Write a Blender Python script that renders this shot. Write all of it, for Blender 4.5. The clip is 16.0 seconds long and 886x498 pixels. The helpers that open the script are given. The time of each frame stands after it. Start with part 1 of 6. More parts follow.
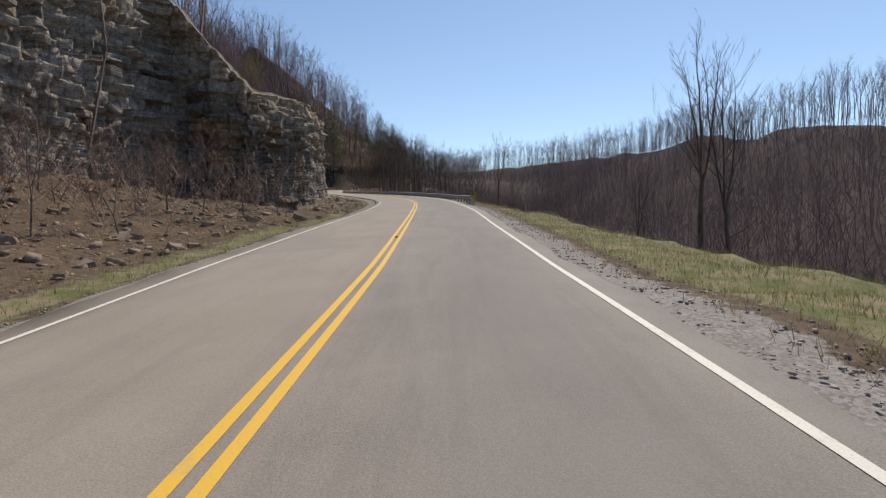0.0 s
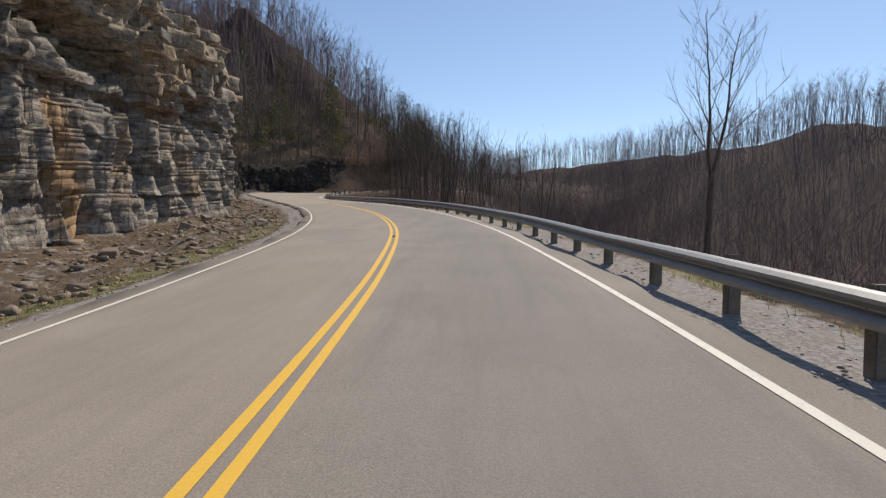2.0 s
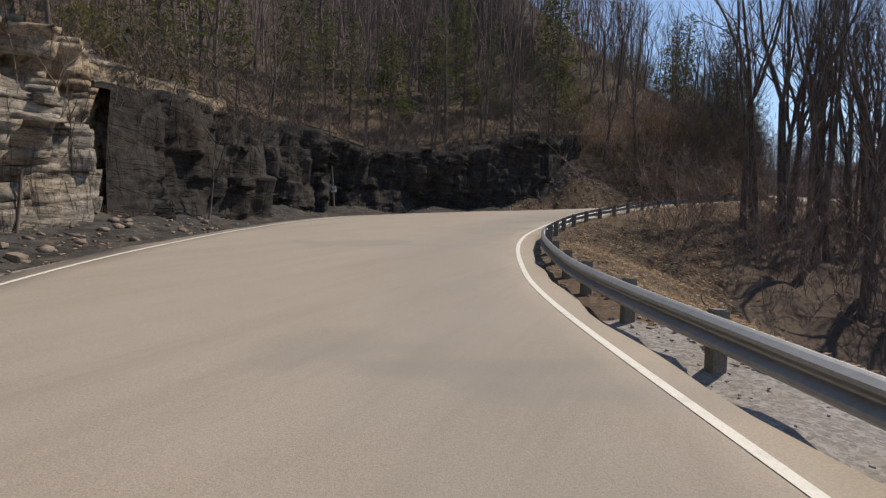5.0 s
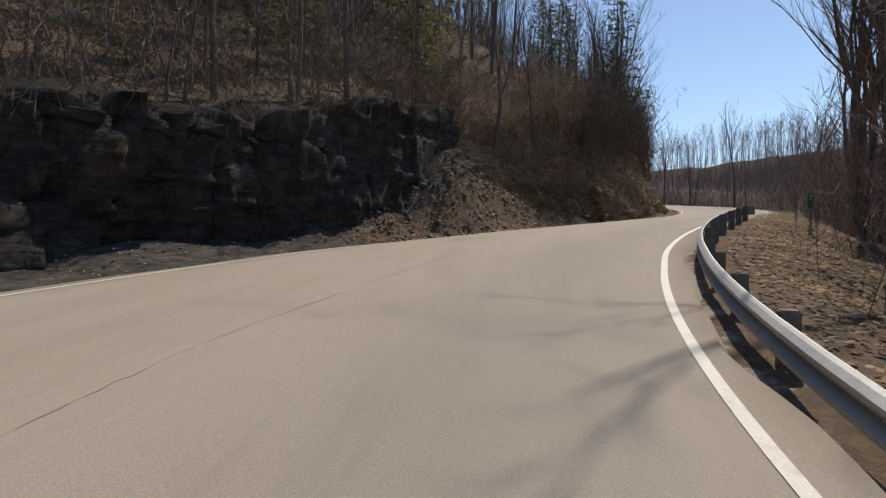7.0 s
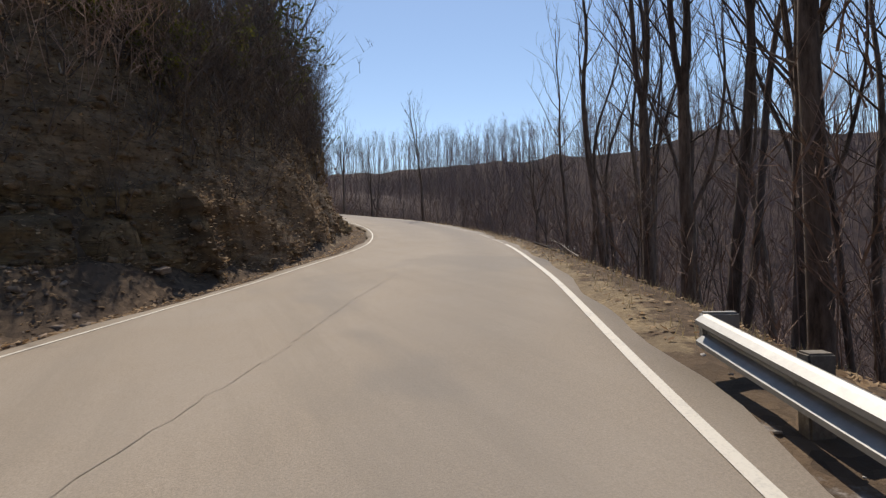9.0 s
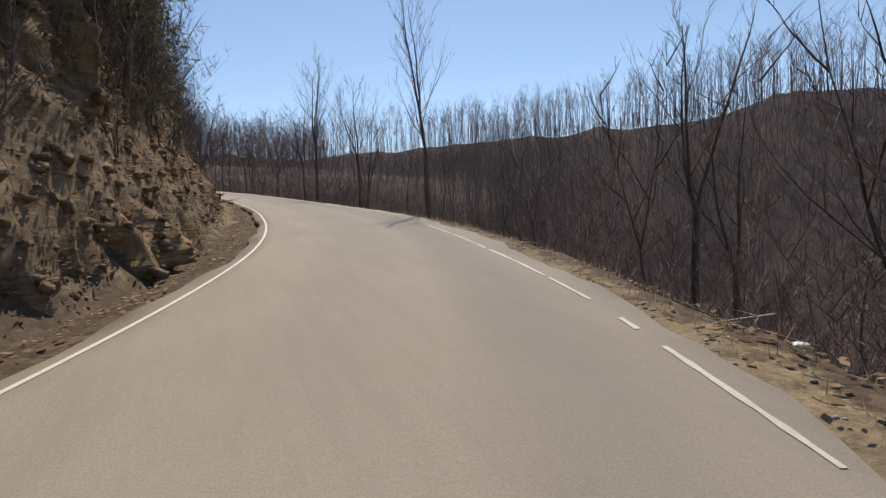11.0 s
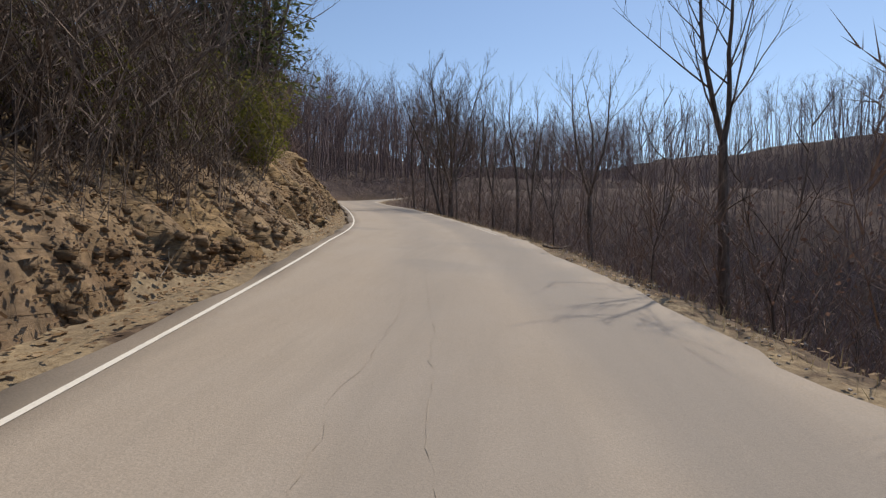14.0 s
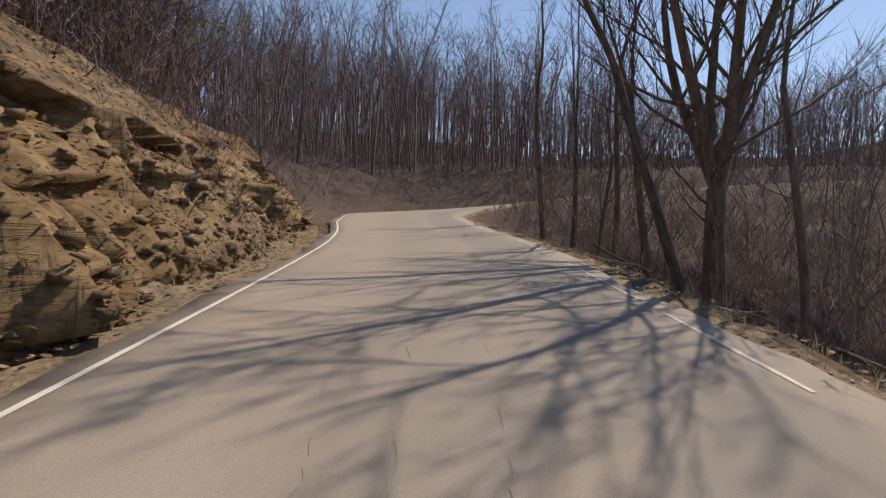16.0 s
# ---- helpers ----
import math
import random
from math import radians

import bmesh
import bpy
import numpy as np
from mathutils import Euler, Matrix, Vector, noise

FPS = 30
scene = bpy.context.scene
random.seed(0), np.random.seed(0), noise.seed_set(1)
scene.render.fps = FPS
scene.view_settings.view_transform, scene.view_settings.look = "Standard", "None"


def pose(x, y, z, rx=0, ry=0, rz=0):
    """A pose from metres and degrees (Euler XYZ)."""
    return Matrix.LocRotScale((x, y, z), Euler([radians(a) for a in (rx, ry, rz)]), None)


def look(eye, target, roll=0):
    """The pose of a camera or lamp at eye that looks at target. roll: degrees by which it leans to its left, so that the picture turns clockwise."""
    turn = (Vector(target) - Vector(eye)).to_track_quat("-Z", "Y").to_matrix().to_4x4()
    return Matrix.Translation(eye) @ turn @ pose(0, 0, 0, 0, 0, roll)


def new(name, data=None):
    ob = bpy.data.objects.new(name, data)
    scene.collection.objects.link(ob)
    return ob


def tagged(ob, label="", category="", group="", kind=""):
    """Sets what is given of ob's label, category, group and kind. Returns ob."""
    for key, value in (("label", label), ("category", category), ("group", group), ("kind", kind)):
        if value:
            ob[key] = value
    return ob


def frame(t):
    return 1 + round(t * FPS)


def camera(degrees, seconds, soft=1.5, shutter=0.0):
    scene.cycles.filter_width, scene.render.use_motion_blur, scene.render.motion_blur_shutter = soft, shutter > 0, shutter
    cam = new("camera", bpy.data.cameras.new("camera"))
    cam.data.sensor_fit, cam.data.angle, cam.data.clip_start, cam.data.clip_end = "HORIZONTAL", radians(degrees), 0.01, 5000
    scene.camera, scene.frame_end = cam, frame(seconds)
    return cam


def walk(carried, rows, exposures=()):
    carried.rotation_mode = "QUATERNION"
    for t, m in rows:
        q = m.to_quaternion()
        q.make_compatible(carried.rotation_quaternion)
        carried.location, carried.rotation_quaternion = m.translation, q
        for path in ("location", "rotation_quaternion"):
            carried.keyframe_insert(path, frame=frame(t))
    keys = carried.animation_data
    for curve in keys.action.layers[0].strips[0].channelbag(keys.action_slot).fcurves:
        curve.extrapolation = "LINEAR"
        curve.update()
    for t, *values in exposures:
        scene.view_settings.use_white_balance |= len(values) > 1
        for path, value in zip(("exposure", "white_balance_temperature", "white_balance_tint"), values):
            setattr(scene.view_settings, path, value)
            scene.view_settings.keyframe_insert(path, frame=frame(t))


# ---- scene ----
cam = camera(83.8, 16.0, soft=1.3)

# seconds, x, y, z, yaw (to the left of +y), pitch, roll
PATH = [
    (0.0, -0.85, 16.66, 3.10, -0.00, -1.51, 0.21),
    (0.4, -0.88, 24.61, 3.86, -0.04, -1.26, 0.06),
    (0.8, -0.97, 32.63, 4.66, 0.31, -1.09, -0.10),
    (1.2, -1.07, 40.70, 5.48, 0.56, -1.07, 0.00),
    (1.6, -1.32, 48.77, 6.29, 1.97, -1.19, 0.46),
    (2.0, -1.86, 56.78, 7.07, 4.29, -1.32, 1.03),
    (2.4, -2.77, 64.64, 7.84, 7.33, -1.31, 1.78),
    (2.8, -4.16, 72.22, 8.59, 11.32, -1.27, 2.33),
    (3.2, -6.06, 79.44, 9.32, 15.80, -1.22, 2.32),
    (3.6, -8.44, 86.19, 10.03, 20.25, -1.18, 2.33),
    (4.0, -11.06, 92.10, 10.66, 24.47, -1.21, 2.87),
    (4.2, -12.39, 94.73, 10.94, 26.16, -1.23, 2.96),
    (4.4, -13.68, 97.16, 11.21, 27.29, -1.25, 2.90),
    (4.8, -16.04, 101.49, 11.69, 28.00, -1.36, 2.57),
    (5.2, -18.07, 105.24, 12.09, 27.75, -1.46, 2.19),
    (5.6, -19.84, 108.57, 12.45, 27.12, -1.53, 1.65),
    (6.0, -21.38, 111.73, 12.78, 24.99, -1.47, 0.96),
    (6.3, -22.36, 114.12, 13.03, 21.77, -1.10, 0.72),
    (6.4, -22.65, 114.94, 13.12, 20.37, -0.94, 0.68),
    (6.8, -23.57, 118.45, 13.52, 13.20, -0.34, 0.47),
    (7.2, -23.96, 122.36, 13.98, 3.77, -0.00, 0.44),
    (7.6, -23.63, 126.30, 14.47, -6.81, 0.34, 0.39),
    (8.0, -22.73, 129.83, 14.94, -15.40, 0.73, -0.04),
    (8.4, -21.54, 132.92, 15.37, -21.54, 0.41, -0.74),
    (8.7, -20.52, 135.09, 15.66, -24.95, 0.12, -1.28),
    (8.8, -20.16, 135.80, 15.76, -25.73, 0.03, -1.43),
    (9.2, -18.68, 138.69, 16.13, -27.30, -0.88, -1.93),
    (9.6, -17.06, 141.72, 16.45, -28.26, -2.11, -2.31),
    (10.0, -15.24, 144.95, 16.73, -29.53, -2.76, -2.53),
    (10.4, -13.27, 148.48, 17.00, -28.96, -3.21, -2.47),
    (10.8, -11.34, 152.39, 17.30, -25.77, -2.68, -2.15),
    (11.2, -9.57, 156.68, 17.68, -21.64, -1.98, -1.47),
    (11.6, -8.09, 161.40, 18.12, -16.48, -1.41, -0.42),
    (12.0, -6.99, 166.47, 18.66, -11.36, -0.71, 0.13),
    (12.4, -6.37, 171.56, 19.21, -5.87, -0.78, -0.56),
    (12.8, -6.27, 176.46, 19.74, -0.37, -0.61, -1.14),
    (13.2, -6.56, 181.53, 20.30, 3.51, -0.57, -0.95),
    (13.6, -7.19, 186.89, 20.88, 6.81, -0.62, -0.00),
    (14.0, -7.99, 192.51, 21.53, 7.69, -0.31, 1.00),
    (14.4, -8.87, 198.31, 22.18, 8.49, -0.66, 1.50),
    (14.8, -10.03, 204.19, 22.83, 10.88, -0.64, 1.54),
    (15.2, -11.42, 210.28, 23.50, 12.42, -0.58, 0.76),
    (15.6, -13.18, 216.68, 24.22, 15.38, -0.70, 0.34),
    (16.0, -15.54, 223.35, 24.99, 19.01, -0.48, 1.28),
]


def aim(x, y, z, yaw, pitch, roll):
    a, b = radians(yaw), radians(pitch)
    ahead = Vector((-math.sin(a) * math.cos(b), math.cos(a) * math.cos(b), math.sin(b)))
    eye = Vector((x, y, z))
    return look(eye, eye + ahead, roll)


walk(cam, [(row[0], aim(*row[1:])) for row in PATH], exposures=[(0, 0.0, 6650, 10), (12, 0.0, 6750, 11), (14.5, 0.0, 6700, 11), (16, 0.0, 7000, 14)])

# ---- world and sun ----
SUN_AZ, SUN_EL = 25.0, 54.0      # degrees to the right of +y, degrees above the level
world = bpy.data.worlds.new("world")
scene.world = world
world.use_nodes = True
wn = world.node_tree
sky = wn.nodes.new("ShaderNodeTexSky")
sky.sky_type = "NISHITA"
sky.sun_disc = False
sky.sun_elevation, sky.sun_rotation = radians(SUN_EL), radians(SUN_AZ)
sky.air_density, sky.dust_density, sky.ozone_density = 1.0, 0.1, 1.2
wn.links.new(sky.outputs[0], wn.nodes["Background"].inputs[0])
wn.nodes["Background"].inputs[1].default_value = 0.138

sun = new("sun", bpy.data.lights.new("sun", "SUN"))
sun.data.energy, sun.data.angle, sun.data.color = 4.3, radians(0.53), (1.0, 0.915, 0.79)
sun_to = Vector((math.sin(radians(SUN_AZ)) * math.cos(radians(SUN_EL)),
                 math.cos(radians(SUN_AZ)) * math.cos(radians(SUN_EL)), math.sin(radians(SUN_EL))))
sun.matrix_world = look(sun_to * 100, (0, 0, 0))

# ---- materials ----
def tree_of(name):
    m = bpy.data.materials.new(name)
    m.use_nodes = True
    return m, m.node_tree, m.node_tree.nodes["Principled BSDF"]


def mix_node(nt, fac, a, b, mode="MIX"):
    """A colour mix; a and b are sockets or colours, fac a socket or a number."""
    n = nt.nodes.new("ShaderNodeMix")
    n.data_type, n.blend_type = "RGBA", mode
    for k, v in ((0, fac), (6, a), (7, b)):
        if isinstance(v, bpy.types.NodeSocket):
            nt.links.new(v, n.inputs[k])
        elif k == 0:
            n.inputs[k].default_value = v
        else:
            n.inputs[k].default_value = (*v, 1)
    return n.outputs[2]


def noise_node(nt, scale, detail=5.0, rough=0.6, stretch=(1, 1, 1), distort=0.0, coord="Object"):
    tc = nt.nodes.new("ShaderNodeTexCoord")
    mp = nt.nodes.new("ShaderNodeMapping")
    mp.inputs["Scale"].default_value = stretch
    nt.links.new(tc.outputs[coord], mp.inputs[0])
    n = nt.nodes.new("ShaderNodeTexNoise")
    n.inputs["Scale"].default_value, n.inputs["Detail"].default_value = scale, detail
    n.inputs["Roughness"].default_value, n.inputs["Distortion"].default_value = rough, distort
    nt.links.new(mp.outputs[0], n.inputs["Vector"])
    return n.outputs[0]


def voronoi_node(nt, scale, feature="F1", stretch=(1, 1, 1), out=0):
    tc = nt.nodes.new("ShaderNodeTexCoord")
    mp = nt.nodes.new("ShaderNodeMapping")
    mp.inputs["Scale"].default_value = stretch
    nt.links.new(tc.outputs["Object"], mp.inputs[0])
    n = nt.nodes.new("ShaderNodeTexVoronoi")
    n.feature = feature
    n.inputs["Scale"].default_value = scale
    nt.links.new(mp.outputs[0], n.inputs["Vector"])
    return n.outputs[out]


def ramp_node(nt, fac, *stops):
    n = nt.nodes.new("ShaderNodeValToRGB")
    e = n.color_ramp.elements
    while len(e) < len(stops):
        e.new(0.5)
    for el, (at, col) in zip(e, stops):
        el.position = at
        el.color = (col, col, col, 1) if isinstance(col, (int, float)) else (*col, 1)
    nt.links.new(fac, n.inputs[0])
    return n.outputs[0]


def bump_node(nt, bsdf, height, strength=0.5, distance=0.02):
    n = nt.nodes.new("ShaderNodeBump")
    n.inputs["Strength"].default_value, n.inputs["Distance"].default_value = strength, distance
    nt.links.new(height, n.inputs["Height"])
    nt.links.new(n.outputs[0], bsdf.inputs["Normal"])


def attr_node(nt, name, chan=None):
    n = nt.nodes.new("ShaderNodeAttribute")
    n.attribute_name = name
    if chan is None:
        return n.outputs["Fac"]
    sp = nt.nodes.new("ShaderNodeSeparateColor")
    nt.links.new(n.outputs["Color"], sp.inputs[0])
    return sp.outputs[chan]


def random_node(nt):
    return nt.nodes.new("ShaderNodeObjectInfo").outputs["Random"]


def speckled(name, dark, light, scale, rough=0.9, bump=0.4, dist=0.02, metal=0.0, fine=None, stretch=(1, 1, 1)):
    m, nt, b = tree_of(name)
    a = noise_node(nt, scale, 6, 0.65, stretch)
    f = noise_node(nt, fine or scale * 9, 4, 0.7, stretch)
    col = mix_node(nt, ramp_node(nt, a, (0.3, 0.0), (0.7, 1.0)), dark, light)
    col = mix_node(nt, 0.5, col, mix_node(nt, ramp_node(nt, f, (0.3, 0.0), (0.7, 1.0)), dark, light))
    nt.links.new(col, b.inputs["Base Color"])
    b.inputs["Roughness"].default_value, b.inputs["Metallic"].default_value = rough, metal
    if bump:
        bump_node(nt, b, f, bump, dist)
    return m


def asphalt_material():
    m, nt, b = tree_of("asphalt")
    grain = noise_node(nt, 70, 3, 0.8)
    blot = noise_node(nt, 0.6, 5, 0.6)
    # older, paler surface on the narrow upper road, and windshield glare painted on the left lane: attribute "old" 0..1
    old = attr_node(nt, "old")
    track = attr_node(nt, "track")
    fresh = mix_node(nt, ramp_node(nt, grain, (0.35, 0.0), (0.7, 1.0)), (0.175, 0.152, 0.13), (0.31, 0.272, 0.236))
    pale = mix_node(nt, ramp_node(nt, grain, (0.35, 0.0), (0.7, 1.0)), (0.262, 0.218, 0.172), (0.395, 0.33, 0.262))
    col = mix_node(nt, old, fresh, pale)
    col = mix_node(nt, ramp_node(nt, blot, (0.38, 0.0), (0.75, 0.4)), col, (0.36, 0.318, 0.272))
    streak = noise_node(nt, 1.1, 6, 0.72, (1.7, 0.13, 1.0), 0.3)
    col = mix_node(nt, ramp_node(nt, streak, (0.46, 0.0), (0.72, 0.5)), col, mix_node(nt, old, (0.15, 0.135, 0.118), (0.245, 0.21, 0.17)))
    # polished wheel tracks and oil-dark lane middles
    col = mix_node(nt, ramp_node(nt, track, (0.0, 0.0), (1.0, 0.5)), col, (0.17, 0.158, 0.148))
    # patches of old repair
    patch = ramp_node(nt, noise_node(nt, 0.22, 3, 0.5, distort=0.6), (0.60, 0.0), (0.66, 0.35))
    col = mix_node(nt, patch, col, (0.2, 0.185, 0.17))
    nt.links.new(col, b.inputs["Base Color"])
    b.inputs["Roughness"].default_value = 0.86
    b.inputs["Specular IOR Level"].default_value = 0.3
    bump_node(nt, b, grain, 0.35, 0.01)
    return m


def paint_material(name, colour, wear=0.5):
    m, nt, b = tree_of(name)
    n = noise_node(nt, 3.0, 8, 0.75)
    f = noise_node(nt, 45, 3, 0.7)
    col = mix_node(nt, ramp_node(nt, n, (0.66 - 0.2 * wear, 0.0), (0.8, 0.7)), colour, (0.30, 0.28, 0.26))
    col = mix_node(nt, ramp_node(nt, f, (0.5, 0.0), (0.75, 0.35)), col, (0.28, 0.26, 0.24))
    nt.links.new(col, b.inputs["Base Color"])
    b.inputs["Roughness"].default_value = 0.7
    bump_node(nt, b, f, 0.2, 0.005)
    return m


def ground_material():
    m, nt, b = tree_of("ground_cover")
    big, mid, fine = noise_node(nt, 0.12, 4, 0.6), noise_node(nt, 1.6, 6, 0.7), noise_node(nt, 14, 4, 0.75)
    leafv = voronoi_node(nt, 9.0, out=1)
    sp = nt.nodes.new("ShaderNodeSeparateColor")
    nt.links.new(leafv, sp.inputs[0])
    litter = mix_node(nt, sp.outputs[0], (0.055, 0.038, 0.027), (0.18, 0.125, 0.082))
    litter = mix_node(nt, ramp_node(nt, mid, (0.35, 0.0), (0.65, 0.8)), litter, (0.085, 0.06, 0.043))
    litter = mix_node(nt, ramp_node(nt, big, (0.45, 0.0), (0.7, 0.5)), litter, (0.13, 0.10, 0.072))
    stone = voronoi_node(nt, 26.0, out=1)
    sp2 = nt.nodes.new("ShaderNodeSeparateColor")
    nt.links.new(stone, sp2.inputs[0])
    gravel = mix_node(nt, sp2.outputs[0], (0.17, 0.155, 0.142), (0.34, 0.31, 0.29))
    gravel = mix_node(nt, ramp_node(nt, mid, (0.45, 0.0), (0.7, 0.6)), gravel, (0.25, 0.215, 0.175))
    soil = mix_node(nt, ramp_node(nt, fine, (0.3, 0.0), (0.7, 1.0)), (0.16, 0.115, 0.068), (0.38, 0.30, 0.19))
    soil = mix_node(nt, ramp_node(nt, mid, (0.4, 0.0), (0.62, 0.7)), soil, (0.15, 0.115, 0.08))
    shale = mix_node(nt, ramp_node(nt, noise_node(nt, 2.0, 6, 0.7, (1, 1, 5)), (0.35, 0.0), (0.65, 1.0)), (0.022, 0.021, 0.021), (0.085, 0.078, 0.072))
    grass = mix_node(nt, ramp_node(nt, fine, (0.3, 0.0), (0.7, 1.0)), (0.055, 0.075, 0.022), (0.16, 0.17, 0.06))
    grass = mix_node(nt, ramp_node(nt, mid, (0.40, 0.0), (0.62, 1.0)), grass, (0.24, 0.195, 0.12))
    edge = noise_node(nt, 2.4, 5, 0.7)

    def masked(chan, attribute):
        a = attr_node(nt, attribute, chan)
        s = nt.nodes.new("ShaderNodeMath")
        s.operation = "ADD"
        nt.links.new(a, s.inputs[0])
        nt.links.new(edge, s.inputs[1])
        return ramp_node(nt, s.outputs[0], (0.90, 0.0), (1.08, 1.0))

    # leaf litter under the woods, with the trees' shade put into its colour
    shaded_litter = mix_node(nt, ramp_node(nt, mid, (0.35, 0.0), (0.65, 1.0)), (0.046, 0.033, 0.031), (0.115, 0.084, 0.076))
    litter = mix_node(nt, attr_node(nt, "cover_b", 1), litter, shaded_litter)
    col = mix_node(nt, masked(0, "cover"), litter, gravel)
    col = mix_node(nt, masked(1, "cover"), col, grass)
    col = mix_node(nt, masked(2, "cover"), col, soil)
    col = mix_node(nt, masked(0, "cover_b"), col, shale)
    nt.links.new(col, b.inputs["Base Color"])
    b.inputs["Roughness"].default_value = 0.95
    b.inputs["Specular IOR Level"].default_value = 0.15
    bump_node(nt, b, mix_node(nt, 0.5, fine, leafv), 0.7, 0.06)
    return m


def rock_material(name, low, high, tan_low, tan_high, rust, dirt, crack=1.0):
    """Bedded, broken rock; the attribute "sandstone" turns grey shale into tan sandstone."""
    m, nt, b = tree_of(name)
    strata = noise_node(nt, 1.1, 7, 0.75, (0.25, 0.25, 4.2), 0.6)
    mid, fine = noise_node(nt, 0.8, 7, 0.7), noise_node(nt, 5, 8, 0.85, (1, 1, 1.6))
    shade = noise_node(nt, 0.22, 4, 0.55)
    beds = noise_node(nt, 0.9, 5, 0.6, (0.3, 0.3, 3.2), 1.2)
    joints = noise_node(nt, 1.7, 4, 0.55, (1, 1, 0.16), 0.8)
    tone = noise_node(nt, 2.3, 3, 0.5, (1, 1, 1.5))
    pick = mix_node(nt, 0.55, strata, tone)
    grey = mix_node(nt, ramp_node(nt, pick, (0.38, 0.0), (0.62, 1.0)), low, high)
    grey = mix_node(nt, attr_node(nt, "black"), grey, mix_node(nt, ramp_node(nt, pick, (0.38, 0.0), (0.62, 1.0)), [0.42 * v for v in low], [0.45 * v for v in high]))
    tan = mix_node(nt, ramp_node(nt, pick, (0.38, 0.0), (0.62, 1.0)), tan_low, tan_high)
    s = nt.nodes.new("ShaderNodeMath")
    s.operation = "ADD"
    nt.links.new(attr_node(nt, "sandstone"), s.inputs[0])
    nt.links.new(mid, s.inputs[1])
    col = mix_node(nt, ramp_node(nt, s.outputs[0], (0.70, 0.0), (1.10, 0.9)), grey, tan)
    col = mix_node(nt, ramp_node(nt, shade, (0.55, 0.0), (0.66, 0.6)), col, rust)
    col = mix_node(nt, ramp_node(nt, fine, (0.38, 0.75 * crack), (0.52, 0.0)), col, dirt)
    seep = nt.nodes.new("ShaderNodeMath")
    seep.operation = "MULTIPLY"
    nt.links.new(attr_node(nt, "stain"), seep.inputs[0])
    nt.links.new(noise_node(nt, 1.6, 6, 0.7, (1, 1, 0.3)), seep.inputs[1])
    col = mix_node(nt, ramp_node(nt, seep.outputs[0], (0.15, 0.0), (0.42, 0.75)), col, [1.25 * v for v in rust])
    lichen = ramp_node(nt, noise_node(nt, 2.6, 6, 0.75), (0.60, 0.0), (0.70, 0.3))
    col = mix_node(nt, lichen, col, [1.3 * v for v in tan_high])
    for n, k in ((beds, 0.28), (joints, 0.55)):
        line = ramp_node(nt, n, (0.468, 0.0), (0.5, k * crack), (0.532, 0.0))
        col = mix_node(nt, line, col, dirt)
    nt.links.new(col, b.inputs["Base Color"])
    b.inputs["Roughness"].default_value = 0.92
    b.inputs["Specular IOR Level"].default_value = 0.25
    step = ramp_node(nt, joints, (0.48, 0.0), (0.52, 1.0))
    step2 = ramp_node(nt, beds, (0.48, 0.0), (0.52, 1.0))
    bump_node(nt, b, mix_node(nt, 0.55, mix_node(nt, 0.5, step, step2), mix_node(nt, 0.35, fine, strata)), 1.0, 0.08)
    return m


def bark_material(name, dark, light):
    m, nt, b = tree_of(name)
    f = noise_node(nt, 9, 6, 0.7, (1, 1, 0.22))
    g = noise_node(nt, 1.2, 3, 0.6)
    col = mix_node(nt, ramp_node(nt, f, (0.35, 0.0), (0.68, 1.0)), dark, light)
    col = mix_node(nt, ramp_node(nt, g, (0.5, 0.0), (0.75, 0.5)), col, [0.6 * v for v in light])
    tint = mix_node(nt, random_node(nt), (0.72, 0.72, 0.74), (1.15, 1.08, 1.0))
    nt.links.new(mix_node(nt, 1.0, col, tint, "MULTIPLY"), b.inputs["Base Color"])
    b.inputs["Roughness"].default_value = 0.95
    b.inputs["Specular IOR Level"].default_value = 0.15
    bump_node(nt, b, f, 0.8, 0.03)
    return m


def leaf_material(name, dark, light):
    m, nt, b = tree_of(name)
    geo = nt.nodes.new("ShaderNodeNewGeometry")
    n = noise_node(nt, 0.9, 3, 0.6)
    col = mix_node(nt, geo.outputs["Random Per Island"], dark, light)
    col = mix_node(nt, ramp_node(nt, n, (0.4, 0.0), (0.7, 0.6)), col, [0.6 * v for v in dark])
    nt.links.new(col, b.inputs["Base Color"])
    b.inputs["Roughness"].default_value = 0.75
    b.inputs["Specular IOR Level"].default_value = 0.2
    through_light = nt.nodes.new("ShaderNodeBsdfTranslucent")
    nt.links.new(col, through_light.inputs[0])
    both = nt.nodes.new("ShaderNodeMixShader")
    both.inputs[0].default_value = 0.4
    nt.links.new(b.outputs[0], both.inputs[1])
    nt.links.new(through_light.outputs[0], both.inputs[2])
    nt.links.new(both.outputs[0], nt.nodes["Material Output"].inputs[0])
    return m


ASPHALT = asphalt_material()
WHITE_PAINT = paint_material("white_road_paint", (0.66, 0.62, 0.54), 0.7)
WORN_PAINT = paint_material("worn_road_paint", (0.56, 0.51, 0.43), 1.0)
YELLOW_PAINT = paint_material("yellow_road_paint", (0.72, 0.42, 0.04), 0.35)
GROUND = ground_material()
CLIFF = rock_material("cliff_rock", (0.165, 0.142, 0.12), (0.46, 0.40, 0.33), (0.28, 0.215, 0.145), (0.55, 0.435, 0.305), (0.34, 0.20, 0.09), (0.055, 0.048, 0.042))
# black shale, its near-black also holding the shade that lies on the cut
SHALE = rock_material("black_shale", (0.018, 0.016, 0.015), (0.07, 0.061, 0.054), (0.055, 0.043, 0.033), (0.14, 0.11, 0.08), (0.06, 0.042, 0.03), (0.012, 0.011, 0.010))
